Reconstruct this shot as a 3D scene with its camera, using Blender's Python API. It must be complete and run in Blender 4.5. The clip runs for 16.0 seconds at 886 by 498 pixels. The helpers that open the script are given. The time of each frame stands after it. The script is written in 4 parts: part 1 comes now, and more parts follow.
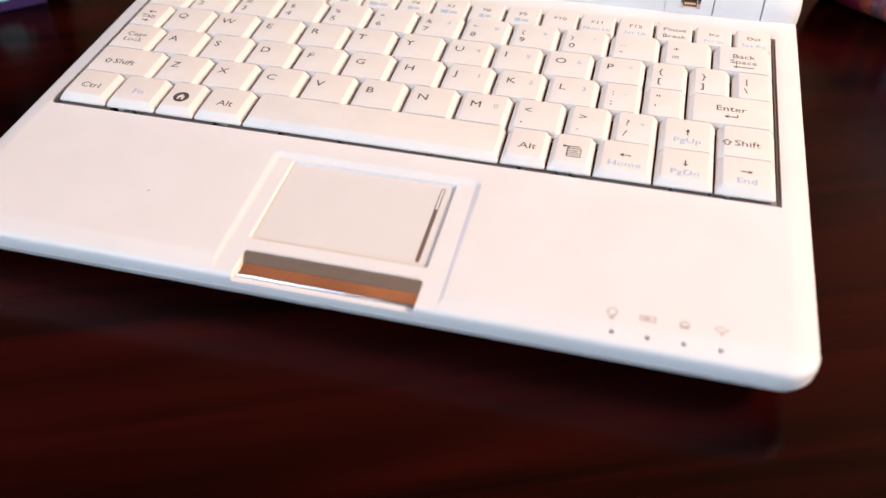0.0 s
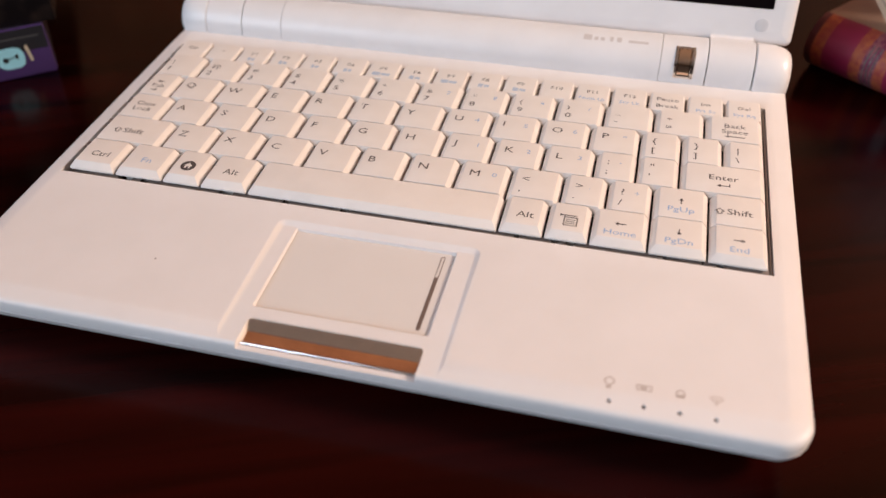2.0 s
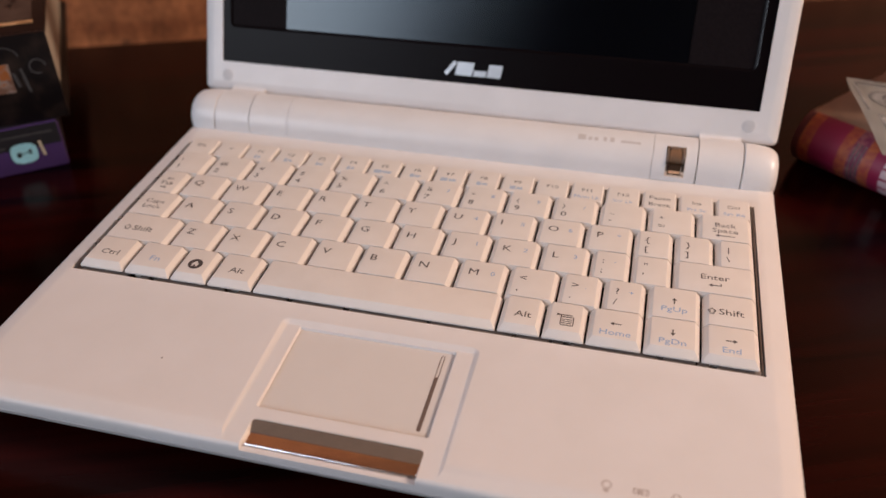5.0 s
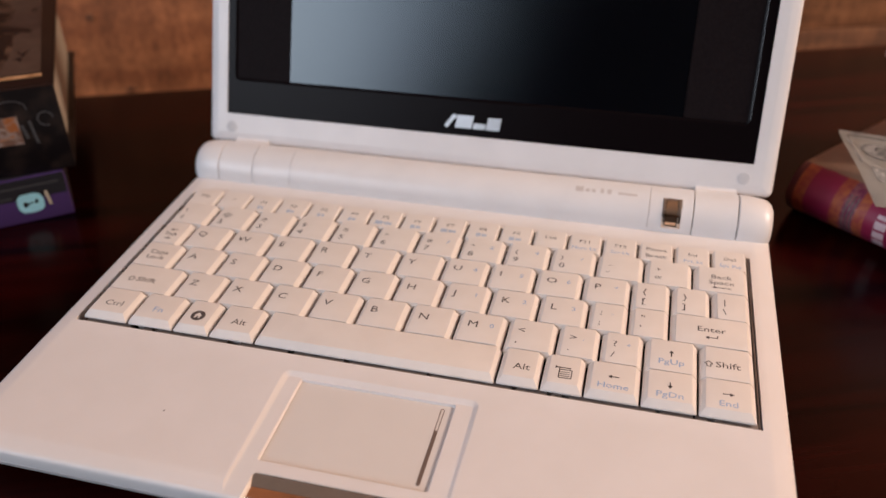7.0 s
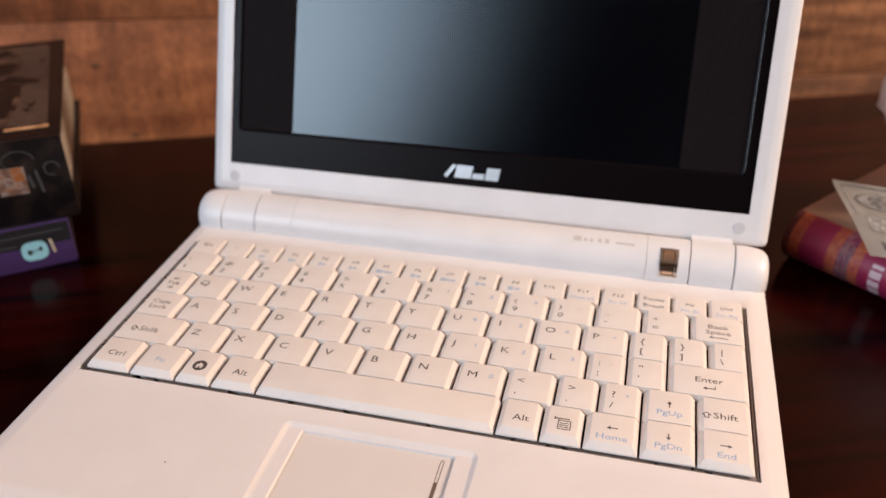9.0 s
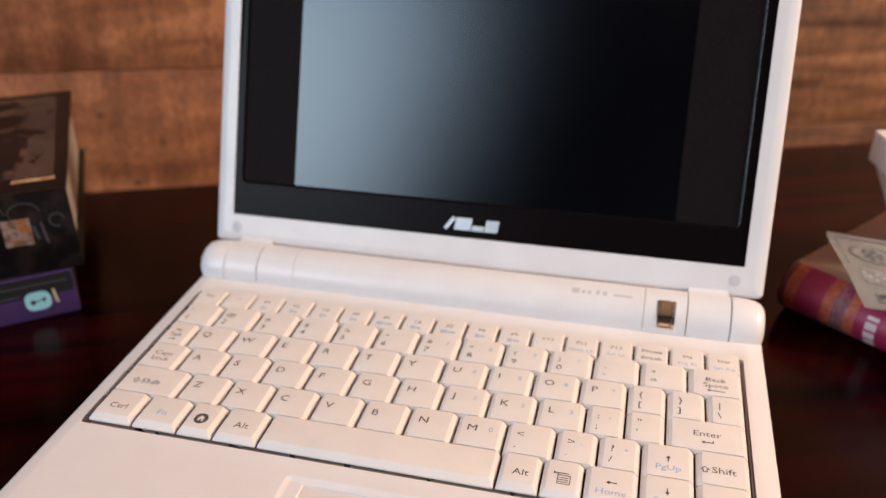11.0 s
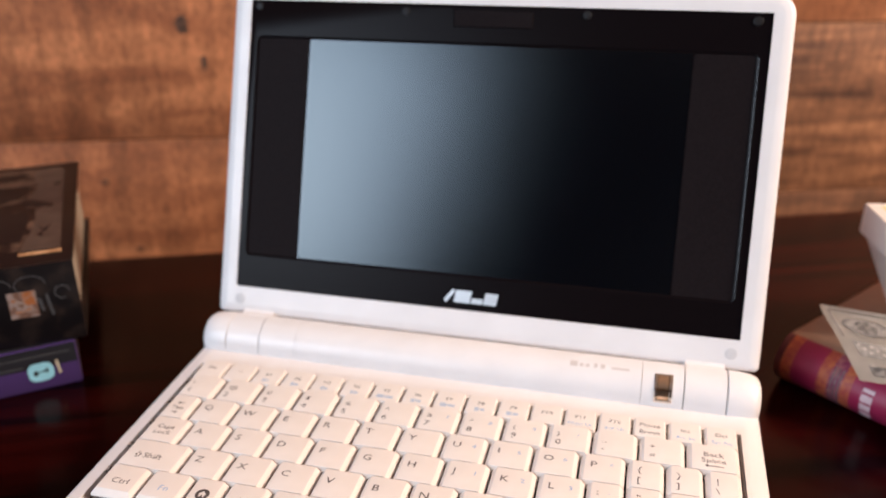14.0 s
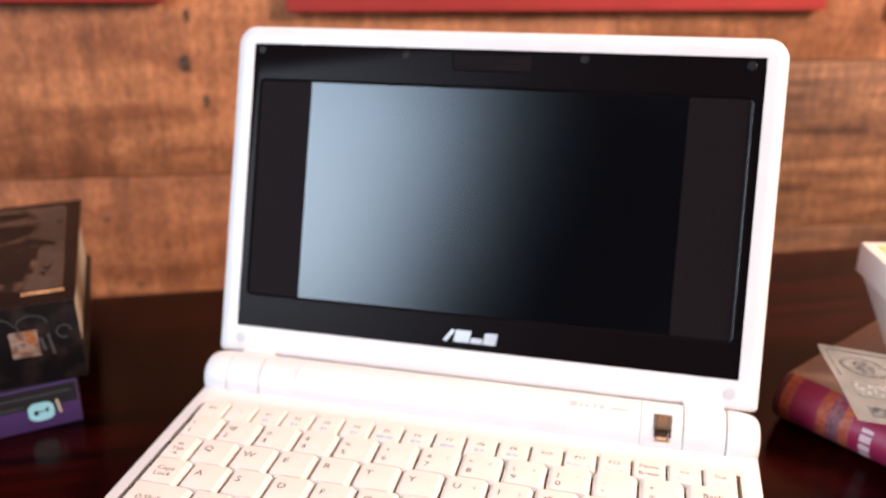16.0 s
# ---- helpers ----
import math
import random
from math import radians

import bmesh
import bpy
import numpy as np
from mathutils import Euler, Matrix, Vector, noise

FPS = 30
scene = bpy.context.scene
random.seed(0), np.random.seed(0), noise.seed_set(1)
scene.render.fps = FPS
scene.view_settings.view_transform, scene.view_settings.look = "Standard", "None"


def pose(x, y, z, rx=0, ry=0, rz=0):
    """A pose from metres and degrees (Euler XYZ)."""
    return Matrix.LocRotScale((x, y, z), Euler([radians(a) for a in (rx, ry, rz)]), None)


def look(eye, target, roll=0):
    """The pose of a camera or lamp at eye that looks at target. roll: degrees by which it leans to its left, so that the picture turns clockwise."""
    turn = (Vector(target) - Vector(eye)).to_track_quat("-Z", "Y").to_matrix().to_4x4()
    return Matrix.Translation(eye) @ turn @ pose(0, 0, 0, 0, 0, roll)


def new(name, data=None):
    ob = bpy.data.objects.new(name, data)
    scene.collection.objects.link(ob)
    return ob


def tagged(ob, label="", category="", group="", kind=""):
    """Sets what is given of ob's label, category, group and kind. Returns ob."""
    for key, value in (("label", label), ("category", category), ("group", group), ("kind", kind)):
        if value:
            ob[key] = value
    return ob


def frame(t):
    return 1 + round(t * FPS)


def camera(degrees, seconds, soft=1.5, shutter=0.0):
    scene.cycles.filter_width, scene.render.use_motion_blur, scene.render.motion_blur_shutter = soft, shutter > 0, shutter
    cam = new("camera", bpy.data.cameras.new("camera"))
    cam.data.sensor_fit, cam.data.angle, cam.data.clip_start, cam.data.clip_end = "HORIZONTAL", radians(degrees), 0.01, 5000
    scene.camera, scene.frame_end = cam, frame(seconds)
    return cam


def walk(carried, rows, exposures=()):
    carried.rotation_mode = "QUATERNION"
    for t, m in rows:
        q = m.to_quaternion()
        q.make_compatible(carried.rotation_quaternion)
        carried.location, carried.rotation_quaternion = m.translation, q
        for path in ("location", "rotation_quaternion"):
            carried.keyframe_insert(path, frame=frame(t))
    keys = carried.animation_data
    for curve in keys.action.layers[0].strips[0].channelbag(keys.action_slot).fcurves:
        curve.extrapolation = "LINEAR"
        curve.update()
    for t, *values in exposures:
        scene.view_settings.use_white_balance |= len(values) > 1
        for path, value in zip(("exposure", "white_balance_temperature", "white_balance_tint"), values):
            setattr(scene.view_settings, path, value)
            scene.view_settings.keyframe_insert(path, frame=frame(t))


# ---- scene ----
# ---------------------------------------------------------------- camera
cam = camera(55.9, 16.0)
cam.data.dof.use_dof, cam.data.dof.focus_distance, cam.data.dof.aperture_fstop = True, 0.248, 9.5
PATH = [
    (0, 0.06254, -0.17685, 0.15956, 46.054, 0.795, 14.189),
    (0.5, 0.06259, -0.17686, 0.16136, 46.993, 0.811, 14.190),
    (1, 0.06264, -0.17686, 0.16320, 47.949, 0.823, 14.185),
    (1.5, 0.06264, -0.17690, 0.16494, 48.676, 0.815, 14.168),
    (2, 0.06257, -0.17694, 0.16673, 49.353, 0.785, 14.169),
    (2.5, 0.06246, -0.17692, 0.16860, 50.073, 0.749, 14.163),
    (3, 0.06232, -0.17687, 0.17055, 50.851, 0.713, 14.154),
    (3.5, 0.06223, -0.17679, 0.17255, 51.636, 0.686, 14.140),
    (4, 0.06217, -0.17669, 0.17456, 52.505, 0.677, 14.125),
    (6.5, 0.06264, -0.17702, 0.18260, 55.919, 0.706, 14.153),
    (7, 0.06278, -0.17717, 0.18394, 56.615, 0.694, 14.174),
    (7.5, 0.06291, -0.17734, 0.18526, 57.342, 0.684, 14.186),
    (8, 0.06299, -0.17756, 0.18654, 57.999, 0.686, 14.186),
    (8.5, 0.06303, -0.17779, 0.18783, 58.608, 0.682, 14.176),
    (9, 0.06305, -0.17803, 0.18916, 59.249, 0.671, 14.163),
    (11.5, 0.06282, -0.17991, 0.19645, 62.757, 0.536, 14.063),
    (12, 0.06279, -0.18035, 0.19791, 63.503, 0.512, 14.042),
    (12.5, 0.06279, -0.18081, 0.19933, 64.206, 0.500, 14.033),
    (13, 0.06284, -0.18125, 0.20068, 64.827, 0.495, 14.020),
    (13.5, 0.06293, -0.18165, 0.20197, 65.404, 0.491, 14.007),
    (14, 0.06301, -0.18196, 0.20321, 65.943, 0.492, 14.002),
    (14.5, 0.06307, -0.18221, 0.20444, 66.540, 0.492, 13.989),
    (15, 0.06313, -0.18250, 0.20559, 66.980, 0.501, 13.974),
    (15.5, 0.06316, -0.18280, 0.20676, 67.440, 0.503, 13.962),
    (16, 0.06320, -0.18309, 0.20800, 68.027, 0.487, 13.956),
]
EXPOSURES = [(0.0, 0.45, 5950, 2), (1.0, 0.30, 5950, 0), (1.5, 0.18, 6180, 2), (2.0, 0.00, 6450, 6), (2.5, -0.12, 6600, 8), (3.0, -0.18, 6640, 9), (3.5, -0.29, 6680, 9), (4.0, -0.42, 6720, 10), (6.5, -0.26, 6760, 10), (7.5, -0.21, 6680, 9), (8.0, -0.09, 6640, 8), (9.0, 0.08, 6540, 6), (11.5, 0.08, 6500, 5), (12.5, 0.15, 6460, 5), (14.5, 0.50, 6480, 7), (16.0, 0.76, 6560, 8)]
walk(cam, [(t, pose(x, y, z, rx, ry, rz)) for t, x, y, z, rx, ry, rz in PATH], EXPOSURES)

# ---------------------------------------------------------------- world and light
world = bpy.data.worlds.new("sky")
scene.world = world
world.use_nodes = True
sky = world.node_tree.nodes.new("ShaderNodeTexSky")
sky.sky_type, sky.sun_disc = "NISHITA", False
sky.sun_elevation, sky.sun_rotation = radians(25), radians(200)
background = world.node_tree.nodes["Background"]
background.inputs["Strength"].default_value = 0.1
world.node_tree.links.new(sky.outputs[0], background.inputs["Color"])

YAW = 22.5                      # the plank wall and the table stand turned by this to the laptop
ROOM = pose(-0.260, 0.318, 0, 0, 0, YAW)   # a along the wall, -b into the room, z from the table top


def area_lamp(name, eye, target, sx, sy, watts, color):
    data = bpy.data.lights.new(name, "AREA")
    data.shape, data.size, data.size_y, data.energy, data.color = "RECTANGLE", sx, sy, watts, color
    ob = new(name, data)
    ob.matrix_world = look(eye, target)
    return ob


# daylight in the window of the side wall, and the warm lamp over the table
area_lamp("window_light", ROOM @ Vector((-1.97, -1.70, 1.05)), ROOM @ Vector((0.2, -0.9, 0.1)), 1.66, 1.3, 50, (0.68, 0.80, 1.0))
bulb = bpy.data.lights.new("warm_lamp", "POINT")
bulb.energy, bulb.color, bulb.shadow_soft_size = 60, (1.0, 0.77, 0.65), 0.15
new("warm_lamp", bulb).location = (0.97, 0.12, 0.68)

# ---------------------------------------------------------------- materials
def material(name, color, rough=0.5, metal=0.0, second=None, scale=20.0, stretch=(1, 1, 1), bump=0.0, bump_scale=200.0,
             mix=(0.35, 0.65), coat=0.0, spread=0.0, rough_spread=0.0, ior=1.45, detail=6.0, gloss=0.5):
    m = bpy.data.materials.new(name)
    m.use_nodes = True
    nt = m.node_tree
    nodes, links = nt.nodes, nt.links
    p = nodes["Principled BSDF"]
    p.inputs["Roughness"].default_value, p.inputs["Metallic"].default_value = rough, metal
    p.inputs["Coat Weight"].default_value, p.inputs["IOR"].default_value = coat, ior
    p.inputs["Coat Roughness"].default_value = 0.08
    p.inputs["Specular IOR Level"].default_value = gloss
    coord = nodes.new("ShaderNodeTexCoord")
    mapping = nodes.new("ShaderNodeMapping")
    mapping.inputs["Scale"].default_value = stretch
    links.new(coord.outputs["Object"], mapping.inputs["Vector"])
    info = nodes.new("ShaderNodeObjectInfo")
    if spread:
        shift = nodes.new("ShaderNodeVectorMath")
        shift.operation = "MULTIPLY_ADD"
        links.new(info.outputs["Random"], shift.inputs[1])
        shift.inputs[0].default_value = (7.3, 3.1, 5.7)
        links.new(coord.outputs["Object"], shift.inputs[2])
        links.new(shift.outputs[0], mapping.inputs["Vector"])
    tex = nodes.new("ShaderNodeTexNoise")
    tex.inputs["Scale"].default_value, tex.inputs["Detail"].default_value = scale, detail
    links.new(mapping.outputs[0], tex.inputs["Vector"])
    ramp = nodes.new("ShaderNodeValToRGB")
    second = second or tuple(0.93 * c for c in color)
    ramp.color_ramp.elements[0].position, ramp.color_ramp.elements[1].position = mix
    ramp.color_ramp.elements[0].color, ramp.color_ramp.elements[1].color = (*color, 1), (*second, 1)
    links.new(tex.outputs["Fac"], ramp.inputs["Fac"])
    out = ramp.outputs["Color"]
    if spread:
        hsv = nodes.new("ShaderNodeHueSaturation")
        span = nodes.new("ShaderNodeMapRange")
        span.inputs["To Min"].default_value, span.inputs["To Max"].default_value = 1 - spread, 1 + spread
        links.new(info.outputs["Random"], span.inputs["Value"])
        links.new(span.outputs[0], hsv.inputs["Value"])
        links.new(out, hsv.inputs["Color"])
        out = hsv.outputs["Color"]
    links.new(out, p.inputs["Base Color"])
    if rough_spread:
        rr = nodes.new("ShaderNodeMapRange")
        rr.inputs["To Min"].default_value, rr.inputs["To Max"].default_value = rough - rough_spread, rough + rough_spread
        links.new(tex.outputs["Fac"], rr.inputs["Value"])
        links.new(rr.outputs[0], p.inputs["Roughness"])
    if bump:
        fine = nodes.new("ShaderNodeTexNoise")
        fine.inputs["Scale"].default_value, fine.inputs["Detail"].default_value = bump_scale, 4
        links.new(mapping.outputs[0], fine.inputs["Vector"])
        b = nodes.new("ShaderNodeBump")
        b.inputs["Strength"].default_value, b.inputs["Distance"].default_value = bump, 0.0005
        links.new(fine.outputs["Fac"], b.inputs["Height"])
        links.new(b.outputs[0], p.inputs["Normal"])
    return m


WHITE = material("white_plastic", (0.80, 0.77, 0.76), 0.34, second=(0.76, 0.73, 0.72), scale=60, bump=0.05, bump_scale=2500, rough_spread=0.05)
PALM = material("palm_white_plastic", (0.80, 0.755, 0.735), 0.42, second=(0.77, 0.725, 0.70), scale=45, bump=0.06, bump_scale=3000, rough_spread=0.06)
KEY = material("key_plastic", (0.81, 0.75, 0.70), 0.48, second=(0.77, 0.71, 0.66), scale=90, bump=0.06, bump_scale=3500)
PAD = material("touchpad_plastic", (0.72, 0.67, 0.63), 0.55, second=(0.705, 0.655, 0.615), scale=60, bump=0.03, bump_scale=6000, gloss=0.03)
INK = material("dark_ink", (0.075, 0.062, 0.058), 0.6)
GREY_INK = material("grey_ink", (0.33, 0.29, 0.27), 0.6)
BLUE_INK = material("blue_ink", (0.31, 0.44, 0.66), 0.6)
PALE_BLUE_INK = material("pale_blue_ink", (0.47, 0.54, 0.65), 0.6)
PALE_INK = material("pale_ink", (0.52, 0.44, 0.40), 0.6)
MARK_INK = material("mark_ink", (0.62, 0.56, 0.53), 0.6)
BROWN_INK = material("brown_ink", (0.17, 0.12, 0.10), 0.5)
GAP = material("dark_recess", (0.02, 0.018, 0.017), 0.8, gloss=0.1)
TRAY = material("tray_metal", (0.26, 0.215, 0.19), 0.45, metal=0.0, scale=200)
CHROME = material("chrome", (0.86, 0.84, 0.82), 0.09, metal=1.0, scale=400)
# silver chrome with a warm tint standing in for orange reflections
TINTED_CHROME = material("tinted_chrome", (0.98, 0.89, 0.80), 0.10, metal=1.0, scale=400)
# neutral mirror face; the reflected orange is put into its colour
TINTED_MIRROR = material("tinted_mirror", (0.95, 0.74, 0.56), 0.08, metal=1.0, scale=400)
LIP = material("gloss_black_edge", (0.006, 0.005, 0.005), 0.20, scale=200, gloss=0.42)
GRILLE = material("speaker_cloth", (0.0085, 0.006, 0.0066), 0.45, gloss=0.04, second=(0.012, 0.0085, 0.0092), scale=900, bump=0.4, bump_scale=2500)


def dark_gloss(name, base, fac, rough, scale, bump, tint=(1.0, 1.0, 1.0)):
    """A black surface with a soft, evenly fading sheen."""
    m = bpy.data.materials.new(name)
    m.use_nodes = True
    nodes, links = m.node_tree.nodes, m.node_tree.links
    nodes.remove(nodes["Principled BSDF"])
    diffuse, sheen, mixed = nodes.new("ShaderNodeBsdfDiffuse"), nodes.new("ShaderNodeBsdfAnisotropic"), nodes.new("ShaderNodeMixShader")
    sheen.distribution = "BECKMANN"
    sheen.inputs["Color"].default_value = (*tint, 1)
    coord, tex, ramp = nodes.new("ShaderNodeTexCoord"), nodes.new("ShaderNodeTexNoise"), nodes.new("ShaderNodeMapRange")
    tex.inputs["Scale"].default_value, tex.inputs["Detail"].default_value = scale, 5
    ramp.inputs["To Min"].default_value, ramp.inputs["To Max"].default_value = rough * 0.94, rough * 1.06
    links.new(coord.outputs["Object"], tex.inputs["Vector"])
    links.new(tex.outputs["Fac"], ramp.inputs["Value"])
    links.new(ramp.outputs[0], sheen.inputs["Roughness"])
    b, fine = nodes.new("ShaderNodeBump"), nodes.new("ShaderNodeTexNoise")
    fine.inputs["Scale"].default_value = 1500
    b.inputs["Strength"].default_value, b.inputs["Distance"].default_value = bump, 0.0002
    links.new(coord.outputs["Object"], fine.inputs["Vector"])
    links.new(fine.outputs["Fac"], b.inputs["Height"])
    links.new(b.outputs[0], sheen.inputs["Normal"])
    diffuse.inputs["Color"].default_value = (*base, 1)
    mixed.inputs[0].default_value = fac
    links.new(diffuse.outputs[0], mixed.inputs[1])
    links.new(sheen.outputs[0], mixed.inputs[2])
    links.new(mixed.outputs[0], nodes["Material Output"].inputs["Surface"])
    return m


BEZEL = dark_gloss("black_bezel", (0.0052, 0.0036, 0.0042), 0.0045, 0.30, 60, 0.02)
SCREEN = dark_gloss("lcd_panel", (0.0011, 0.0016, 0.0030), 0.047, 0.235, 25, 0.0, (0.85, 0.95, 1.0))
RUBBER = material("grey_rubber", (0.64, 0.62, 0.62), 0.7, scale=300)
BLACK_RUBBER = material("black_rubber", (0.012, 0.011, 0.012), 0.5, gloss=0.2, scale=300)
SILVER = material("silver_paint", (0.62, 0.64, 0.66), 0.33, metal=0.55, scale=300)


def wood(name, dark, light, grain=60.0, long=0.06, rough=0.35, coat=0.0, spread=0.0, cross=0.0, bump=0.3, third=None, gloss=0.4, fine=0.0):
    """Grain along local x, with broad tint, fine fibres and sawn cross marks."""
    m = bpy.data.materials.new(name)
    m.use_nodes = True
    nodes, links = m.node_tree.nodes, m.node_tree.links
    p = nodes["Principled BSDF"]
    p.inputs["Coat Weight"].default_value, p.inputs["Coat Roughness"].default_value = coat, 0.12
    p.inputs["Specular IOR Level"].default_value = gloss
    coord, info = nodes.new("ShaderNodeTexCoord"), nodes.new("ShaderNodeObjectInfo")
    shift = nodes.new("ShaderNodeVectorMath")
    shift.operation = "MULTIPLY_ADD"
    shift.inputs[0].default_value = (11.3, 5.1, 8.7)
    links.new(info.outputs["Random"], shift.inputs[1])
    links.new(coord.outputs["Object"], shift.inputs[2])

    def noise_layer(scale, stretch, detail=5.0, distortion=0.0):
        mp, tx = nodes.new("ShaderNodeMapping"), nodes.new("ShaderNodeTexNoise")
        mp.inputs["Scale"].default_value = stretch
        tx.inputs["Scale"].default_value, tx.inputs["Detail"].default_value = scale, detail
        tx.inputs["Distortion"].default_value = distortion
        links.new(shift.outputs[0], mp.inputs["Vector"])
        links.new(mp.outputs[0], tx.inputs["Vector"])
        return tx.outputs["Fac"]

    fibre = noise_layer(grain, (long, 1, 1), 8, 0.6)
    broad = noise_layer(grain * 0.16, (long * 4, 1, 1), 3, 1.2)
    ramp = nodes.new("ShaderNodeValToRGB")
    ramp.color_ramp.elements[0].position, ramp.color_ramp.elements[1].position = 0.33, 0.68
    ramp.color_ramp.elements[0].color, ramp.color_ramp.elements[1].color = (*dark, 1), (*light, 1)
    links.new(fibre, ramp.inputs["Fac"])
    mixer = nodes.new("ShaderNodeMixRGB")
    mixer.blend_type = "MULTIPLY"
    tint = nodes.new("ShaderNodeValToRGB")
    tint.color_ramp.elements[0].position, tint.color_ramp.elements[1].position = 0.3, 0.7
    tint.color_ramp.elements[0].color, tint.color_ramp.elements[1].color = (*(third or (0.55, 0.5, 0.48)), 1), (1, 1, 1, 1)
    links.new(broad, tint.inputs["Fac"])
    mixer.inputs[0].default_value = 1.0
    links.new(ramp.outputs[0], mixer.inputs[1])
    links.new(tint.outputs[0], mixer.inputs[2])
    out = mixer.outputs[0]
    if cross:
        saw = noise_layer(grain * 2.2, (1, 0.1, 0.10), 5)
        band = nodes.new("ShaderNodeMapRange")
        band.inputs["From Min"].default_value, band.inputs["From Max"].default_value = 0.35, 0.7
        band.inputs["To Min"].default_value, band.inputs["To Max"].default_value = 1 - cross, 1 + cross
        links.new(saw, band.inputs["Value"])
        hv = nodes.new("ShaderNodeHueSaturation")
        links.new(band.outputs[0], hv.inputs["Value"])
        links.new(out, hv.inputs["Color"])
        out = hv.outputs[0]
    if fine:
        speck = noise_layer(520, (0.7, 1, 0.35), 3)
        band = nodes.new("ShaderNodeMapRange")
        band.inputs["From Min"].default_value, band.inputs["From Max"].default_value = 0.3, 0.72
        band.inputs["To Min"].default_value, band.inputs["To Max"].default_value = 1 - fine, 1 + 1.6 * fine
        links.new(speck, band.inputs["Value"])
        hv = nodes.new("ShaderNodeHueSaturation")
        links.new(band.outputs[0], hv.inputs["Value"])
        links.new(out, hv.inputs["Color"])
        out = hv.outputs[0]
    if spread:
        hv = nodes.new("ShaderNodeHueSaturation")
        span = nodes.new("ShaderNodeMapRange")
        span.inputs["To Min"].default_value, span.inputs["To Max"].default_value = 1 - spread, 1 + spread
        links.new(info.outputs["Random"], span.inputs["Value"])
        links.new(span.outputs[0], hv.inputs["Value"])
        links.new(out, hv.inputs["Color"])
        out = hv.outputs[0]
    links.new(out, p.inputs["Base Color"])
    rr = nodes.new("ShaderNodeMapRange")
    rr.inputs["To Min"].default_value, rr.inputs["To Max"].default_value = rough - 0.06, rough + 0.08
    links.new(broad, rr.inputs["Value"])
    links.new(rr.outputs[0], p.inputs["Roughness"])
    b = nodes.new("ShaderNodeBump")
    b.inputs["Strength"].default_value, b.inputs["Distance"].default_value = bump, 0.0008
    links.new(fibre, b.inputs["Height"])
    links.new(b.outputs[0], p.inputs["Normal"])
    return m


TABLE = wood("mahogany", (0.003, 0.0004, 0.0003), (0.036, 0.0026, 0.0018), grain=70, long=0.05, rough=0.20, bump=0.06, third=(0.30, 0.25, 0.25), gloss=0.10)
PLANK_WARM = wood("warm_plank", (0.27, 0.096, 0.040), (0.49, 0.198, 0.086), grain=48, long=0.22, rough=0.6, spread=0.08, cross=0.24, bump=0.6, third=(0.52, 0.45, 0.40), fine=0.24)
PLANK_DARK = wood("weathered_plank", (0.115, 0.046, 0.022), (0.38, 0.168, 0.078), grain=105, long=0.08, rough=0.65, spread=0.10, cross=0.24, bump=0.7, third=(0.40, 0.37, 0.36), fine=0.24)
KNOT = material("knot_wood", (0.045, 0.023, 0.014), 0.7, second=(0.13, 0.06, 0.032), scale=220)
RED = material("red_paint", (0.42, 0.045, 0.04), 0.45, second=(0.36, 0.04, 0.035), scale=25, bump=0.2, bump_scale=300)
DARK_BOARD = material("dark_stain", (0.05, 0.025, 0.016), 0.5, scale=30)
PLASTER = material("plaster", (0.13, 0.105, 0.09), 0.9, scale=6, bump=0.3, bump_scale=60)
# beige chosen for what this unseen ceiling reflects into the click button
CEILING = material("ceiling_paint", (0.35, 0.27, 0.215), 0.9, scale=5, bump=0.2, bump_scale=80)
FLOOR = wood("floor_wood", (0.07, 0.035, 0.02), (0.15, 0.08, 0.045), grain=30, rough=0.4)
FRAME_PAINT = material("window_paint", (0.6, 0.6, 0.6), 0.5)


# ---------------------------------------------------------------- mesh helpers (millimetres in, metres out)
MM = 0.001


def finish(name, bm, mat, parent=None, label="", smooth=35.0, matrix=None):
    me = bpy.data.meshes.new(name)
    if matrix is not None:
        bm.transform(matrix)
    bmesh.ops.recalc_face_normals(bm, faces=bm.faces)
    bm.to_mesh(me)
    bm.free()
    me.materials.append(mat)
    if smooth:
        me.shade_smooth()
        me.set_sharp_from_angle(angle=radians(smooth))
    ob = new(name, me)
    if parent is not None:
        ob.parent = parent
    if label:
        tagged(ob, label)
    return ob


def even_shading(ob):
    """Keeps large flat faces flat beside their softened edges."""
    mod = ob.modifiers.new("even_shading", "WEIGHTED_NORMAL")
    mod.keep_sharp, mod.weight = True, 80
    return ob


def part(name, bm, mat, parent, label="", smooth=35.0, matrix=None):
    return finish(name, bm, mat, parent, label, smooth, matrix)


def thing(name, label, category, group="", kind="", matrix=None):
    ob = new(name)
    ob.empty_display_size = 0.02
    if matrix is not None:
        ob.matrix_world = matrix
    return tagged(ob, label, category, group, kind)


def rrect(x0, y0, x1, y1, r, n=6, low=None):
    """A rounded outline; low: another radius for the two corners of low y."""
    pts, q = [], r if low is None else low
    for cx, cy, a, r in ((x1 - r, y1 - r, 0, r), (x0 + r, y1 - r, 90, r), (x0 + q, y0 + q, 180, q), (x1 - q, y0 + q, 270, q)):
        for k in range(n + 1):
            w = radians(a + 90 * k / n)
            pts.append((cx + r * math.cos(w), cy + r * math.sin(w)))
    return pts


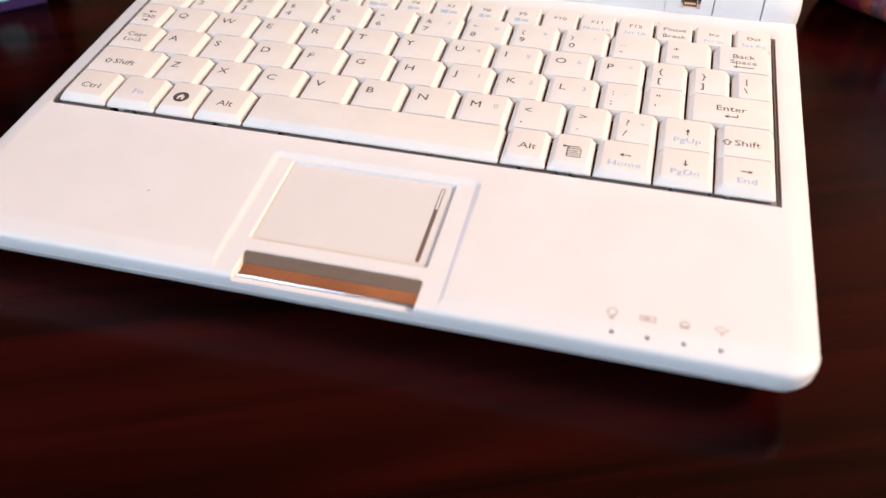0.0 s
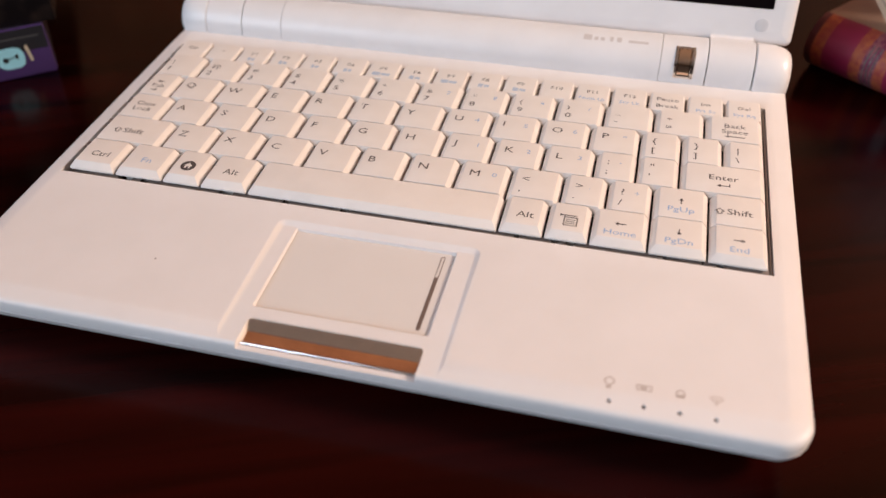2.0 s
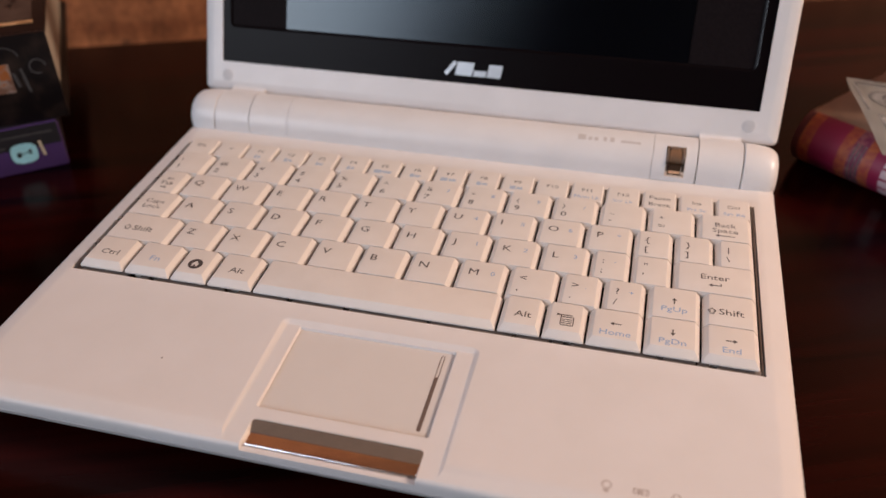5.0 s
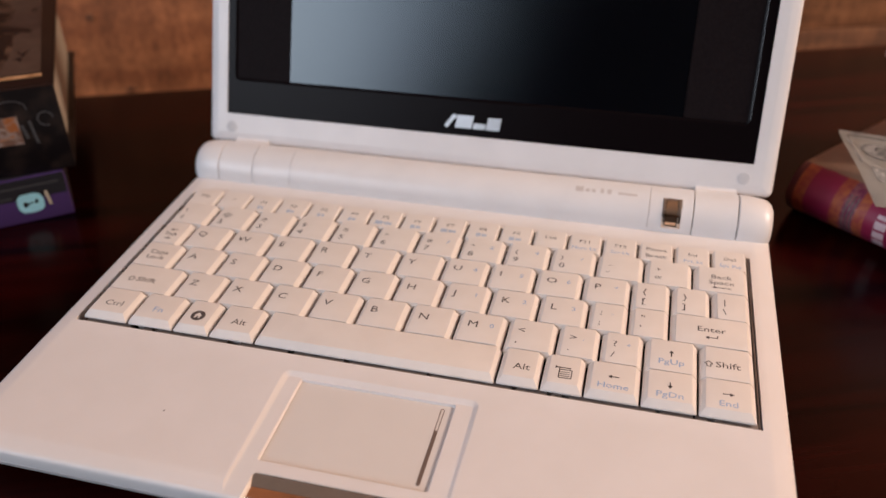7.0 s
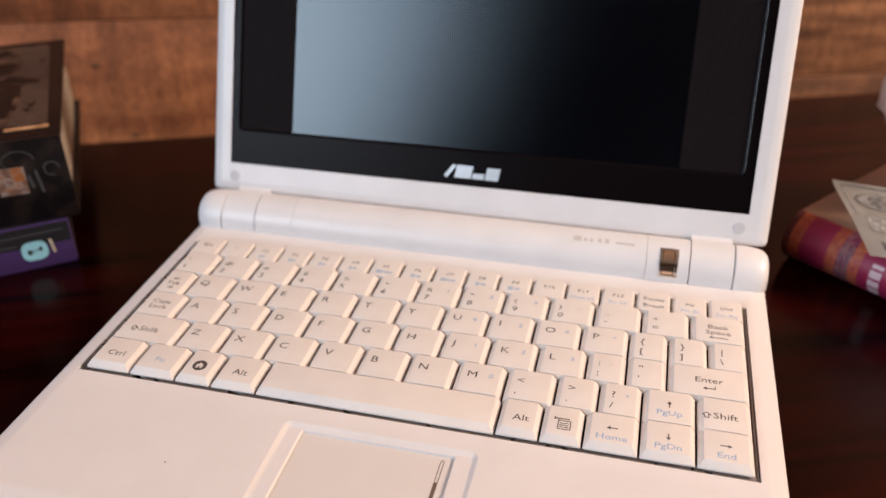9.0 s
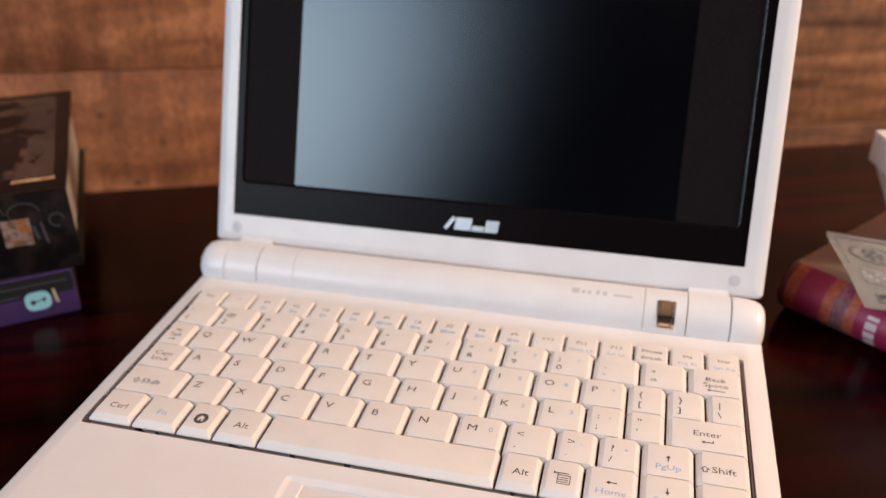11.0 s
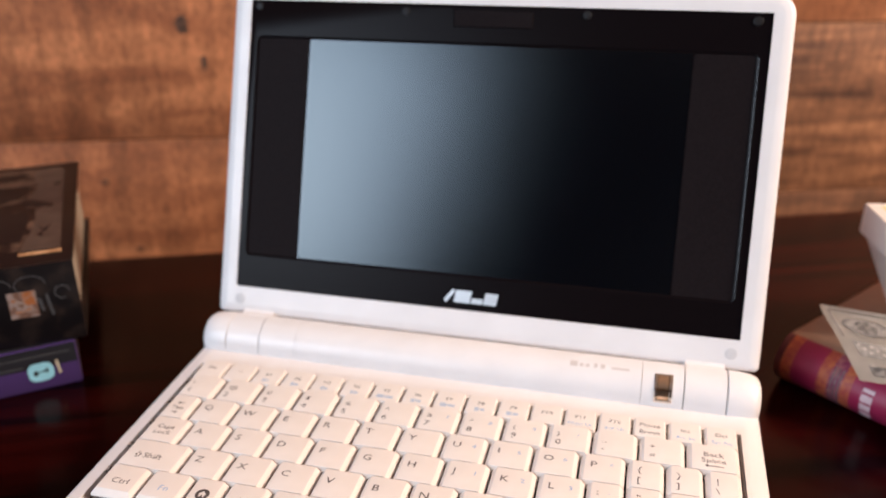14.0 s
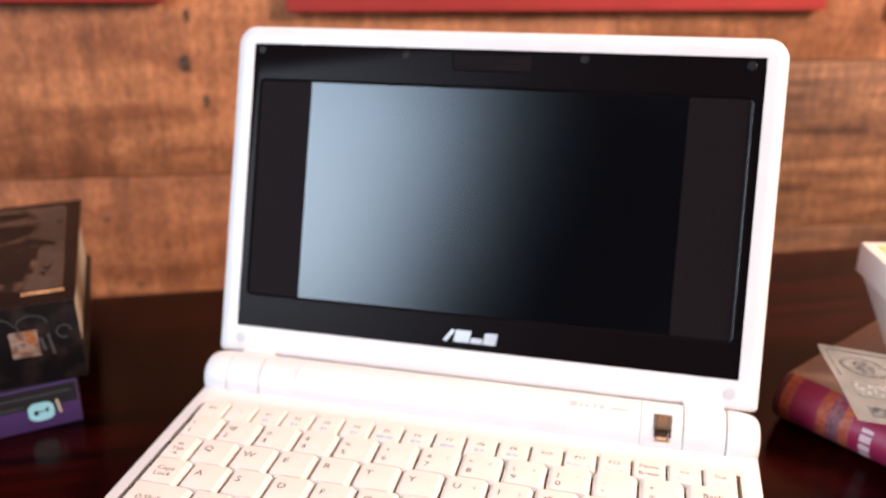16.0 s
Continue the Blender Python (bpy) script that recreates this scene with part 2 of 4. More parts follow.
def loft(rings, closed=True, caps=True):
    """A skin over rings of equally many points."""
    bm = bmesh.new()
    rows = [[bm.verts.new([c * MM for c in p]) for p in ring] for ring in rings]
    n = len(rows[0])
    for a, b in zip(rows, rows[1:]):
        for k in range(n if closed else n - 1):
            bm.faces.new((a[k], a[(k + 1) % n], b[(k + 1) % n], b[k]))
    if caps and closed:
        bm.faces.new(rows[0][::-1])
        bm.faces.new(rows[-1])
    return bm


def slab(x0, y0, x1, y1, r, profile, n=6, low=None):
    """A rounded slab; profile: (inset, z) from the bottom up."""
    return loft([[(x, y, z) for x, y in rrect(x0 + i, y0 + i, x1 - i, y1 - i, max(r - i, 0.15), n, None if low is None else max(low - i, 0.15))] for i, z in profile])


def box(x0, y0, z0, x1, y1, z1, soft=0.0):
    if soft:
        return slab(x0, y0, x1, y1, soft, [(soft, z0), (soft * 0.3, z0 + soft * 0.3), (0, z0 + soft), (0, z1 - soft), (soft * 0.3, z1 - soft * 0.3), (soft, z1)], 3)
    return loft([[(x0, y0, z), (x1, y0, z), (x1, y1, z), (x0, y1, z)] for z in (z0, z1)])


def frustum(x0, y0, x1, y1, r, slope, z0, z1, n=6):
    """A cutter that widens upwards by slope."""
    return slab(x0, y0, x1, y1, r, [(slope, z0), (0, z1), (0, z1 + 5)], n)


def cut(bm, cutters):
    """bm less the cutters."""
    def as_object(b):
        me = bpy.data.meshes.new("tmp")
        bmesh.ops.recalc_face_normals(b, faces=b.faces)
        b.to_mesh(me)
        b.free()
        return new("tmp", me)
    body = as_object(bm)
    tools = [as_object(c) for c in cutters]
    for tool in tools:
        mod = body.modifiers.new("cut", "BOOLEAN")
        mod.operation, mod.solver, mod.object = "DIFFERENCE", "EXACT", tool
    me = bpy.data.meshes.new_from_object(body.evaluated_get(bpy.context.evaluated_depsgraph_get()))
    out = bmesh.new()
    out.from_mesh(me)
    for ob in (body, *tools):
        old = ob.data
        bpy.data.objects.remove(ob)
        bpy.data.meshes.remove(old)
    bpy.data.meshes.remove(me)
    return out


def joined(bms):
    out = bmesh.new()
    for b in bms:
        me = bpy.data.meshes.new("tmp")
        b.to_mesh(me)
        b.free()
        out.from_mesh(me)
        bpy.data.meshes.remove(me)
    return out


def lathe_x(profile, y, z, n=40):
    """A turned body about an axis along x; profile: (x, radius)."""
    return loft([[(x, y + r * math.cos(2 * math.pi * k / n), z + r * math.sin(2 * math.pi * k / n)) for k in range(n)] for x, r in profile])


def disc(x, y, r, z0, z1, n=20, soft=0.3):
    return loft([[(x + q * math.cos(2 * math.pi * k / n), y + q * math.sin(2 * math.pi * k / n), z) for k in range(n)]
                 for q, z in ((r, z0), (r, z1 - soft * 0.5), (r - soft * 0.4, z1 - soft * 0.1), (r - soft, z1))])


def flat(polys, z):
    """Thin printed shapes: lists of (x, y)."""
    return joined([loft([[(x, y, h) for x, y in p] for h in (z, z + 0.03)]) for p in polys])


def bar(x0, y0, x1, y1):
    return [(x0, y0), (x1, y0), (x1, y1), (x0, y1)]


def line(x0, y0, x1, y1, w):
    dx, dy = x1 - x0, y1 - y0
    d = math.hypot(dx, dy)
    nx, ny = -dy / d * w / 2, dx / d * w / 2
    return [(x0 + nx, y0 + ny), (x0 - nx, y0 - ny), (x1 - nx, y1 - ny), (x1 + nx, y1 + ny)]


def ring(x, y, r, w, z, n=24):
    bm = bmesh.new()
    rows = [[bm.verts.new(((x + q * math.cos(2 * math.pi * k / n)) * MM, (y + q * math.sin(2 * math.pi * k / n)) * MM, z * MM)) for k in range(n)] for q in (r, r - w)]
    for k in range(n):
        bm.faces.new((rows[0][k], rows[0][(k + 1) % n], rows[1][(k + 1) % n], rows[1][k]))
    return bm


def lettering(text, x, y, size, z, align="LEFT", wide=1.15):
    """Printed characters with their left or middle at x and their foot at y, cap height about 0.7 size."""
    cu = bpy.data.curves.new("tmp", "FONT")
    cu.body, cu.size, cu.align_x, cu.resolution_u = text, size * MM, align, 2
    ob = new("tmp", cu)
    me = bpy.data.meshes.new_from_object(ob.evaluated_get(bpy.context.evaluated_depsgraph_get()))
    bm = bmesh.new()
    bm.from_mesh(me)
    bpy.data.objects.remove(ob)
    bpy.data.curves.remove(cu)
    bpy.data.meshes.remove(me)
    bmesh.ops.transform(bm, matrix=Matrix.Translation((x * MM, y * MM, z * MM)) @ Matrix.Diagonal((wide, 1, 1, 1)), verts=bm.verts)
    return bm


# ---------------------------------------------------------------- the room
def room():
    # unseen walls, floor and ceiling, added; tones tuned for bounce and reflections
    a0, a1, b0, b1, z0, z1 = -2.0, 2.3, -3.6, 0.0, -0.75, 1.9
    k = 1000

    def wall(name, x0, y0, x1, y1, holes=(), mat=PLASTER, label="unseen plain plastered room wall"):
        bm = box(x0 * k, y0 * k, z0 * k, x1 * k, y1 * k, z1 * k)
        if holes:
            bm = cut(bm, list(holes))
        ob = finish(name, bm, mat, label=label, smooth=0)
        ob.matrix_world = ROOM
        return tagged(ob, category="wall", kind="structure")
    wall("wall_south", a0 - 0.15, b0 - 0.15, a1 + 0.15, b0)
    wall("wall_east", a1, b0, a1 + 0.15, b1 + 0.15)
    wall("wall_west", a0 - 0.15, b0, a0, b1 + 0.15, [box((a0 - 0.3) * k, -2540, 400, (a0 + 0.2) * k, -850, 1700)])
    win = thing("window_1", "white painted window frame in plastered wall", "window", kind="structure", matrix=ROOM)
    for n, c in (("window_sill", (-2120, -2540, 400, -2010, -850, 430)), ("window_head", (-2120, -2540, 1670, -2010, -850, 1700)),
                 ("window_jamb", (-2120, -2540, 430, -2010, -2500, 1670)), ("window_jamb", (-2120, -890, 430, -2010, -850, 1670))):
        part(n, box(*c, soft=4), FRAME_PAINT, win)
    fl = finish("floor", box(a0 * k, b0 * k, (z0 - 0.1) * k, a1 * k, b1 * k, z0 * k), FLOOR, label="unseen dark brown wooden room floor", smooth=0)
    fl.matrix_world = ROOM
    tagged(fl, category="floor", kind="structure")
    ce = finish("ceiling", box(a0 * k, b0 * k, z1 * k, a1 * k, b1 * k, (z1 + 0.1) * k), CEILING, label="unseen warm beige ceiling toned for reflections", smooth=0)
    ce.matrix_world = ROOM
    tagged(ce, category="ceiling", kind="structure")


room()


def table():
    t = thing("table", "dark red polished mahogany table top", "table", matrix=pose(-0.251, 0.2005, 0, 0, 0, 22.2))
    top = [(14, -28), (4, -28), (1.2, -25), (0, -20), (0, -8), (1.2, -3), (4, -0.6), (8, 0)]
    part("tabletop", slab(-620, -760, 880, 0, 20, top), TABLE, t)
    for x in (-560, 800):
        for y in (-700, -70):
            part("leg", box(x - 30, y - 30, -750, x + 30, y + 30, -28, 4), TABLE, t)


table()

# ---------------------------------------------------------------- the laptop, in its own deck frame: x right, y back, z up from the deck
DECK = pose(0, 0, 0.0185, 2.0, 0, 0)
laptop = thing("laptop", "small white plastic netbook standing open on the table", "laptop", matrix=DECK)
LID_ANGLE, HINGE_Y, HINGE_Z = radians(112.09), 109.93, 11.98
LID = Matrix(((1, 0, 0, 0), (0, -math.cos(LID_ANGLE), -math.sin(LID_ANGLE), HINGE_Y * MM), (0, math.sin(LID_ANGLE), -math.cos(LID_ANGLE), HINGE_Z * MM), (0, 0, 0, 1)))


def base():
    profile = [(12, -15), (7, -13.6), (3.6, -11.4), (1.5, -8.8), (0.5, -6.8), (0.12, -5.7), (0.5, -5.6), (0.5, -5.3), (0.05, -5.2), (0, -3.4), (0.1, -2.4), (0.4, -1.6), (0.95, -1.1), (1.8, -0.8), (2.8, -0.6), (5.0, -0.14), (5.8, -0.03), (6.8, 0)]
    body = slab(-112.6, -53.6, 112.6, 111, 8, profile, 8)
    cutters = [
        box(-106.2, -0.8, -4.2, 105.1, 79.9, 6),
        slab(-31.1, -62, 29.3, -6.6, 3.0, [(2.5, -0.95), (2.1, -0.88), (1.5, -0.56), (0.9, -0.16), (0.3, 0.0), (0.3, 5)], 8),
        slab(-25.0, -40.6, 22.3, -9.0, 0.9, [(0.75, -2.5), (0.6, -2.1), (0.3, -1.1), (0.12, -0.98), (0.0, -0.9), (0, 5)], 5),
        slab(-23.9, -52.0, 22.3, -44.2, 1.6, [(0, -4.6), (0, 6)], 5, 0.3),
        slab(-23.9, -58.0, 22.3, -51.0, 0.3, [(0, -2.75), (0, 6)], 2),
    ]
    for x in (67.4, 75.25, 83.15, 91.1):
        cutters.append(disc(x, -50.2, 0.62, -3, 4, 14))
    ob = even_shading(part("body", cut(body, cutters), PALM, laptop, "white plastic base with palm rest", 30))
    for x in (67.4, 75.25, 83.15, 91.1):
        part("indicator_lens", disc(x, -50.2, 0.6, -3, -2.4, 14, 0.1), GAP, ob, "small dark indicator hole")
    for x, y in ((-90, -40), (90, -40), (-90, 95), (90, 95)):
        h = -18.5 - 0.0349 * y + 0.3
        part("foot", loft([[(x + r * math.cos(a * math.pi / 8), y + r * math.sin(a * math.pi / 8), z) for a in range(16)] for r, z in ((4.5, h - 0.25), (5, -14))]), BLACK_RUBBER, laptop, "black rubber foot")
    return ob


body = base()

speck = disc(-57.4, -30.7, 0.3, -0.02, 0.1, 8, 0.05)
part("speck", speck, GREY_INK, body, "tiny dark speck", 0)

# printed signs over the indicator lamps
signs = [ring(66.9, -44.9, 1.25, 0.35, 0.04), flat([bar(66.3, -47.0, 67.5, -46.3)], 0.0),
         flat([line(73.2, -45.9, 76.6, -45.9, 0.35), line(73.2, -44.6, 76.6, -44.6, 0.35), line(73.2, -45.9, 73.2, -44.6, 0.35), line(76.6, -45.9, 76.6, -44.6, 0.35), bar(74, -45.6, 75.4, -44.9)], 0.01),
         ring(83.0, -45.1, 1.1, 0.35, 0.04), flat([bar(82.0, -46.2, 84.0, -45.4)], 0.01),
         flat([line(89.4, -44.5, 90.6, -45.6, 0.35), line(92.6, -44.5, 91.4, -45.6, 0.35), line(91, -46.6, 91, -45.0, 0.4), line(89.9, -44.2, 92.1, -44.2, 0.3)], 0.01)]
for s in signs:
    part("printed_sign", s, PALE_INK, body, "small faint brown printed symbol", 0)
part("touchpad", slab(-24.5, -40.1, 21.8, -9.5, 0.4, [(0, -2.6), (0, -1.90), (0.06, -1.82)], 3), PAD, laptop, "smooth warm white touchpad surface", 20)
pad = laptop.children[-1]
strip = [(18.75 + 0.55 * math.cos(a * math.pi / 8), -37.8 + 0.55 * math.sin(a * math.pi / 8)) for a in range(8, 17)] + [(19.3, -19.1), (18.2, -19.1)]
part("scroll_mark", flat([strip], -1.80), BROWN_INK, pad, "printed brown scroll stripe", 0)
outline = [line(18.3, -19.1, 18.3, -11.3, 0.2), line(19.2, -19.1, 19.2, -11.3, 0.2), line(18.3, -11.3, 18.75, -10.8, 0.2), line(18.75, -10.8, 19.2, -11.3, 0.2)]
part("scroll_mark", flat(outline, -1.80), BROWN_INK, pad, "printed brown scroll stripe", 0)


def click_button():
    # scooped bar: a steeper back slope and a flatter front lip, angled for reflections
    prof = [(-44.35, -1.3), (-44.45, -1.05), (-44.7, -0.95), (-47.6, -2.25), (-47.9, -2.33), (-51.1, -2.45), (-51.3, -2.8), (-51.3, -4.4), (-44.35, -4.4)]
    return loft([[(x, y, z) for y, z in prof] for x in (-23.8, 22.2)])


part("click_button", click_button(), TINTED_CHROME, laptop, "polished chrome touchpad click button", 4)
trim = [(-51.1, -2.75), (-51.15, -2.45), (-51.25, -2.32), (-51.45, -2.32), (-51.65, -2.5), (-51.75, -2.9), (-51.75, -3.3), (-51.1, -3.3)]
part("button_trim", joined([loft([[(x, y, z) for y, z in trim] for x in (-23.8, 22.2)]), box(21.8, -51.4, -2.7, 22.2, -47.6, -1.75, 0.1)]), CHROME, laptop, "thin bright chrome edge", 60)

# ---------------------------------------------------------------- keyboard
Y_ROWS = [0.4, 14.0, 27.7, 41.2, 54.7, 68.2, 79.2]
# the tray's near-black puts the shade of the key gaps into its colour
part("keyboard_tray", box(-106.1, -0.7, -4.1, 104.8, 79.7, -3.4), GAP, laptop, "keyboard tray darkened as shade between the keys")
rail = [box(-104.3, -0.78, -3.5, 104.6, -0.35, -0.3), box(104.3, -0.4, -3.5, 104.6, 79.6, -0.5)]
x = -103.0
while x < 103:
    long = random.choice((3.0, 5.0, 9.0, 16.0, 24.0))
    rail.append(box(x, -0.4, -3.4, min(x + long, 104), 2.0, -0.6))
    x += long + random.choice((0.7, 1.2, 2.0, 4.5))
for y in Y_ROWS[1:6]:
    rail.append(box(-106.15, y - 1.2, -3.5, -105.2, y + 1.0, -0.12))
part("keyboard_rail", joined(rail), TRAY, laptop, "thin metal rim round the keyboard", 0)

KEY_TOP = 2.8
DARK, BLUE = 0, 1


def key_mesh(w, d, front, back, side):
    def level(l, r, f, b, z):
        return [(x, y, z) for x, y in rrect(l, f, w - r, d - b, 0.45, 2)]
    g, h, more = 0.29 if side > 1 else 0.18, 0.03, 0.4 if front > 1 else 0.12
    foot = 0.2 if front > 1 else -0.6
    bm = loft([level(g + 2, g + 2, h + 1.8, h, -2.6), level(g + 2, g + 2, h + 1.8, h, foot), level(g, g, h, h, foot + 0.05), level(g, g, h, h, 0.5), level(g + 0.05, g + 0.05, h + 0.05, h + 0.02, 0.8),
               level(g + side, g + side, h + front * 0.85, h + back * 0.85, KEY_TOP - 0.3), level(g + side + 0.22, g + side + 0.22, h + front, h + back, KEY_TOP - 0.08), level(g + side + 0.6, g + side + 0.6, h + front + more, h + back + 0.08, KEY_TOP)])
    bmesh.ops.recalc_face_normals(bm, faces=bm.faces)
    me = bpy.data.meshes.new("key")
    bm.to_mesh(me)
    bm.free()
    me.materials.append(KEY)
    me.shade_smooth()
    me.set_sharp_from_angle(angle=radians(24))
    return me


KEY_CACHE = {}
Z_INK = KEY_TOP + 0.03


def arrow(x, y, dx, dy, length, w=0.34, head=1.1):
    tip = (x + dx * length / 2, y + dy * length / 2)
    tail = (x - dx * length / 2, y - dy * length / 2)
    nx, ny = -dy, dx
    wing = [(tip[0], tip[1]), (tip[0] - dx * head + nx * head * 0.62, tip[1] - dy * head + ny * head * 0.62), (tip[0] - dx * head - nx * head * 0.62, tip[1] - dy * head - ny * head * 0.62)]
    return flat([line(*tail, tip[0] - dx * head * 0.6, tip[1] - dy * head * 0.6, w), wing], Z_INK)


def shift_sign(x, y):
    pts = [(0, 2.3), (-1.2, 1.1), (-0.55, 1.1), (-0.55, 0), (0.55, 0), (0.55, 1.1), (1.2, 1.1)]
    return flat([line(x + a[0], y + a[1], x + b[0], y + b[1], 0.25) for a, b in zip(pts, pts[1:] + pts[:1])], Z_INK)


def legends(spec, w, d):
    """Printed marks on a key of that size, as (ink, mesh)."""
    kind, *v = spec
    out = []

    def put(ink, text, x, y, size, align="LEFT"):
        out.append((ink, lettering(text, x, y, size, Z_INK, align)))
    if kind == "letter":
        put(DARK, v[0], 3.6, 6.7, 4.0)
        if len(v) > 1:
            put(BLUE, v[1], w - 5.4, 7.2, 2.7)
    elif kind == "pair":
        put(DARK, v[0], 3.5, 7.2, 3.0 if v[0] in '!@#$%^&*()_+' else 3.8)
        put(DARK, v[1], 3.3, 2.4, 3.7)
        if len(v) > 2:
            put(BLUE, v[2], w - 5.4, 7.5, 2.5)
    elif kind == "word":
        put(DARK, v[0], w / 2 + 0.4, 4.9, v[1], "CENTER")
    elif kind == "blue":
        put(BLUE, v[0], w / 2 + 0.4, 4.9, v[1], "CENTER")
    elif kind == "two":
        put(DARK, v[0], w / 2, v[3], v[2], "CENTER")
        put(DARK, v[1], w / 2, v[3] - v[2] * v[4], v[2], "CENTER")
    elif kind == "shift":
        out.append((DARK, shift_sign(w / 2 - 5.2, 4.6)))
        put(DARK, "Shift", w / 2 - 3.4, 4.7, 3.5)
    elif kind == "nav":
        out.append((DARK, arrow(w / 2, 7.6, *v[1], 3.2 if v[1][0] else 2.6)))
        put(BLUE, v[0], w / 2, 2.9, 3.1, "CENTER")
    elif kind == "function":
        put(DARK, v[0], w / 2, 5.4, 2.5, "CENTER")
        if v[1] == "bars":
            out.append((3, flat([bar(w / 2 - v[2], 1.6, w / 2 - 0.3, 3.6), bar(w / 2 + 0.1, 1.9, w / 2 + v[2], 3.2)], Z_INK)))
        elif v[1]:
            put(BLUE, v[1], w / 2, 1.5, 2.3, "CENTER")
    elif kind == "tab":
        put(DARK, "Tab", w / 2, 4.6, 2.9, "CENTER")
        out.append((DARK, arrow(w / 2, 8.3, -1, 0, 2.6)))
        out.append((DARK, arrow(w / 2, 2.9, 1, 0, 2.6)))
    elif kind == "back":
        put(DARK, "Back", w / 2, 7.0, 3.1, "CENTER")
        put(DARK, "Space", w / 2, 4.0, 3.1, "CENTER")
        out.append((DARK, arrow(w / 2, 2.2, -1, 0, 6.0)))
    elif kind == "enter":
        put(DARK, "Enter", w / 2, 6.2, 3.4, "CENTER")
        out.append((DARK, arrow(w / 2, 3.6, -1, 0, 3.6)))
        out.append((DARK, flat([line(w / 2 + 1.8, 3.45, w / 2 + 1.8, 4.7, 0.3)], Z_INK)))
    elif kind == "home":
        n = 24
        c = (w / 2 + 0.1, 6.2)
        circle = [(c[0] + 2.35 * math.cos(2 * math.pi * k / n), c[1] + 2.35 * math.sin(2 * math.pi * k / n)) for k in range(n)]
        house = [(-1.35, -0.05), (0, 1.35), (1.35, -0.05), (0.95, -0.05), (0.95, -1.2), (0.35, -1.2), (0.35, -0.35), (-0.35, -0.35), (-0.35, -1.2), (-0.95, -1.2), (-0.95, -0.05)]
        out.append((DARK, flat([circle], Z_INK)))
        out.append((2, flat([[(c[0] + x, c[1] + y) for x, y in house[::-1]]], Z_INK + 0.04)))
    elif kind == "menu":
        x, y = w / 2 + 0.3, 4.6
        rows = [line(x - 1.3, y + h, x + 1.5, y + h, 0.26) for h in (0.2, 1.0, 1.8)]
        rows += [line(x - 2.2, y + 3.6, x + 1.6, y + 3.6, 0.34), line(x - 1.5, y + 2.8, x + 2.0, y + 2.8, 0.3), line(x - 1.6, y - 0.5, x - 1.6, y + 3.6, 0.28), line(x + 2.0, y - 0.5, x + 2.0, y + 2.8, 0.28), line(x - 1.6, y - 0.6, x + 2.1, y - 0.6, 0.3)]
        out.append((DARK, flat(rows + [[(x - 2.9, y + 4.2), (x - 1.9, y + 3.6), (x - 2.9, y + 3.0)]], Z_INK)))
    return out


def lay_row(n, edges, specs):
    front, back, side = (1.7, 0.3, 1.3) if n == 0 else (0.06, 0.35, 1.3)
    sunk = 0.0
    if n == 5:
        back, side, sunk = 0.2, 0.65, -0.45
    for x0, x1, spec in zip(edges, edges[1:], specs):
        w, d = round(x1 - x0, 1), round(Y_ROWS[n + 1] - Y_ROWS[n], 1)
        if (w, d, front) not in KEY_CACHE:
            KEY_CACHE[w, d, front] = key_mesh(w, d, front, back, side)
        key = new("key", KEY_CACHE[w, d, front])
        key.parent, key.location = laptop, (x0 * MM, Y_ROWS[n] * MM, sunk * MM)
        key.rotation_euler = (radians(random.uniform(-0.15, 0.15)), radians(random.uniform(-0.25, 0.25)), 0)
        inks = {}
        for ink, bm in legends(spec, w, d):
            inks.setdefault(ink, []).append(bm)
        for ink, bms in inks.items():
            part("legend", joined(bms), (INK, BLUE_INK, KEY, PALE_BLUE_INK)[ink], key, ("dark printed legend", "light blue printed legend", "", "faint blue printed symbol")[ink], 0)


L, P, W = "letter", "pair", "word"
lay_row(0, [-103.8, -88.1, -72.1, -59.6, -44.3, 31.2, 44.0, 56.4, 72.2, 87.9, 103.7],
        [(W, "Ctrl", 3.4), ("blue", "Fn", 3.4), ("home",), (W, "Alt", 3.5), ("none",), (W, "Alt", 3.5), ("menu",), ("nav", "Home", (-1, 0)), ("nav", "PgDn", (0, -1)), ("nav", "End", (1, 0))])
lay_row(1, [-103.8, -80.3, -64.5, -48.7, -32.8, -16.9, -1.1, 14.7, 30.6, 46.3, 59.3, 72.2, 87.9, 103.7],
        [("shift",), (L, "Z"), (L, "X"), (L, "C"), (L, "V"), (L, "B"), (L, "N"), (L, "M", "0"), (P, "<", ","), (P, ">", ".", "."), (P, "?", "/", "+"), ("nav", "PgUp", (0, 1)), ("shift",)])
lay_row(2, [-103.8, -87.9, -72.1, -56.3, -40.5, -24.7, -8.9, 6.9, 22.7, 38.5, 54.2, 66.7, 79.2, 103.7],
        [("two", "Caps", "Lock", 3.0, 6.9, 1.02), (L, "A"), (L, "S"), (L, "D"), (L, "F"), (L, "G"), (L, "H"), (L, "J", "1"), (L, "K", "2"), (L, "L", "3"), (P, ":", ";", "-"), (P, '"', "'"), ("enter",)])
lay_row(3, [-103.8, -91.6, -75.8, -60.0, -44.2, -28.3, -12.3, 3.6, 19.5, 35.3, 51.0, 66.6, 79.2, 91.6, 103.7],
        [("tab",), (L, "Q"), (L, "W"), (L, "E"), (L, "R"), (L, "T"), (L, "Y"), (L, "U", "4"), (L, "I", "5"), (L, "O", "6"), (L, "P", "*"), (P, "{", "["), (P, "}", "]"), (P, "|", "\\")])
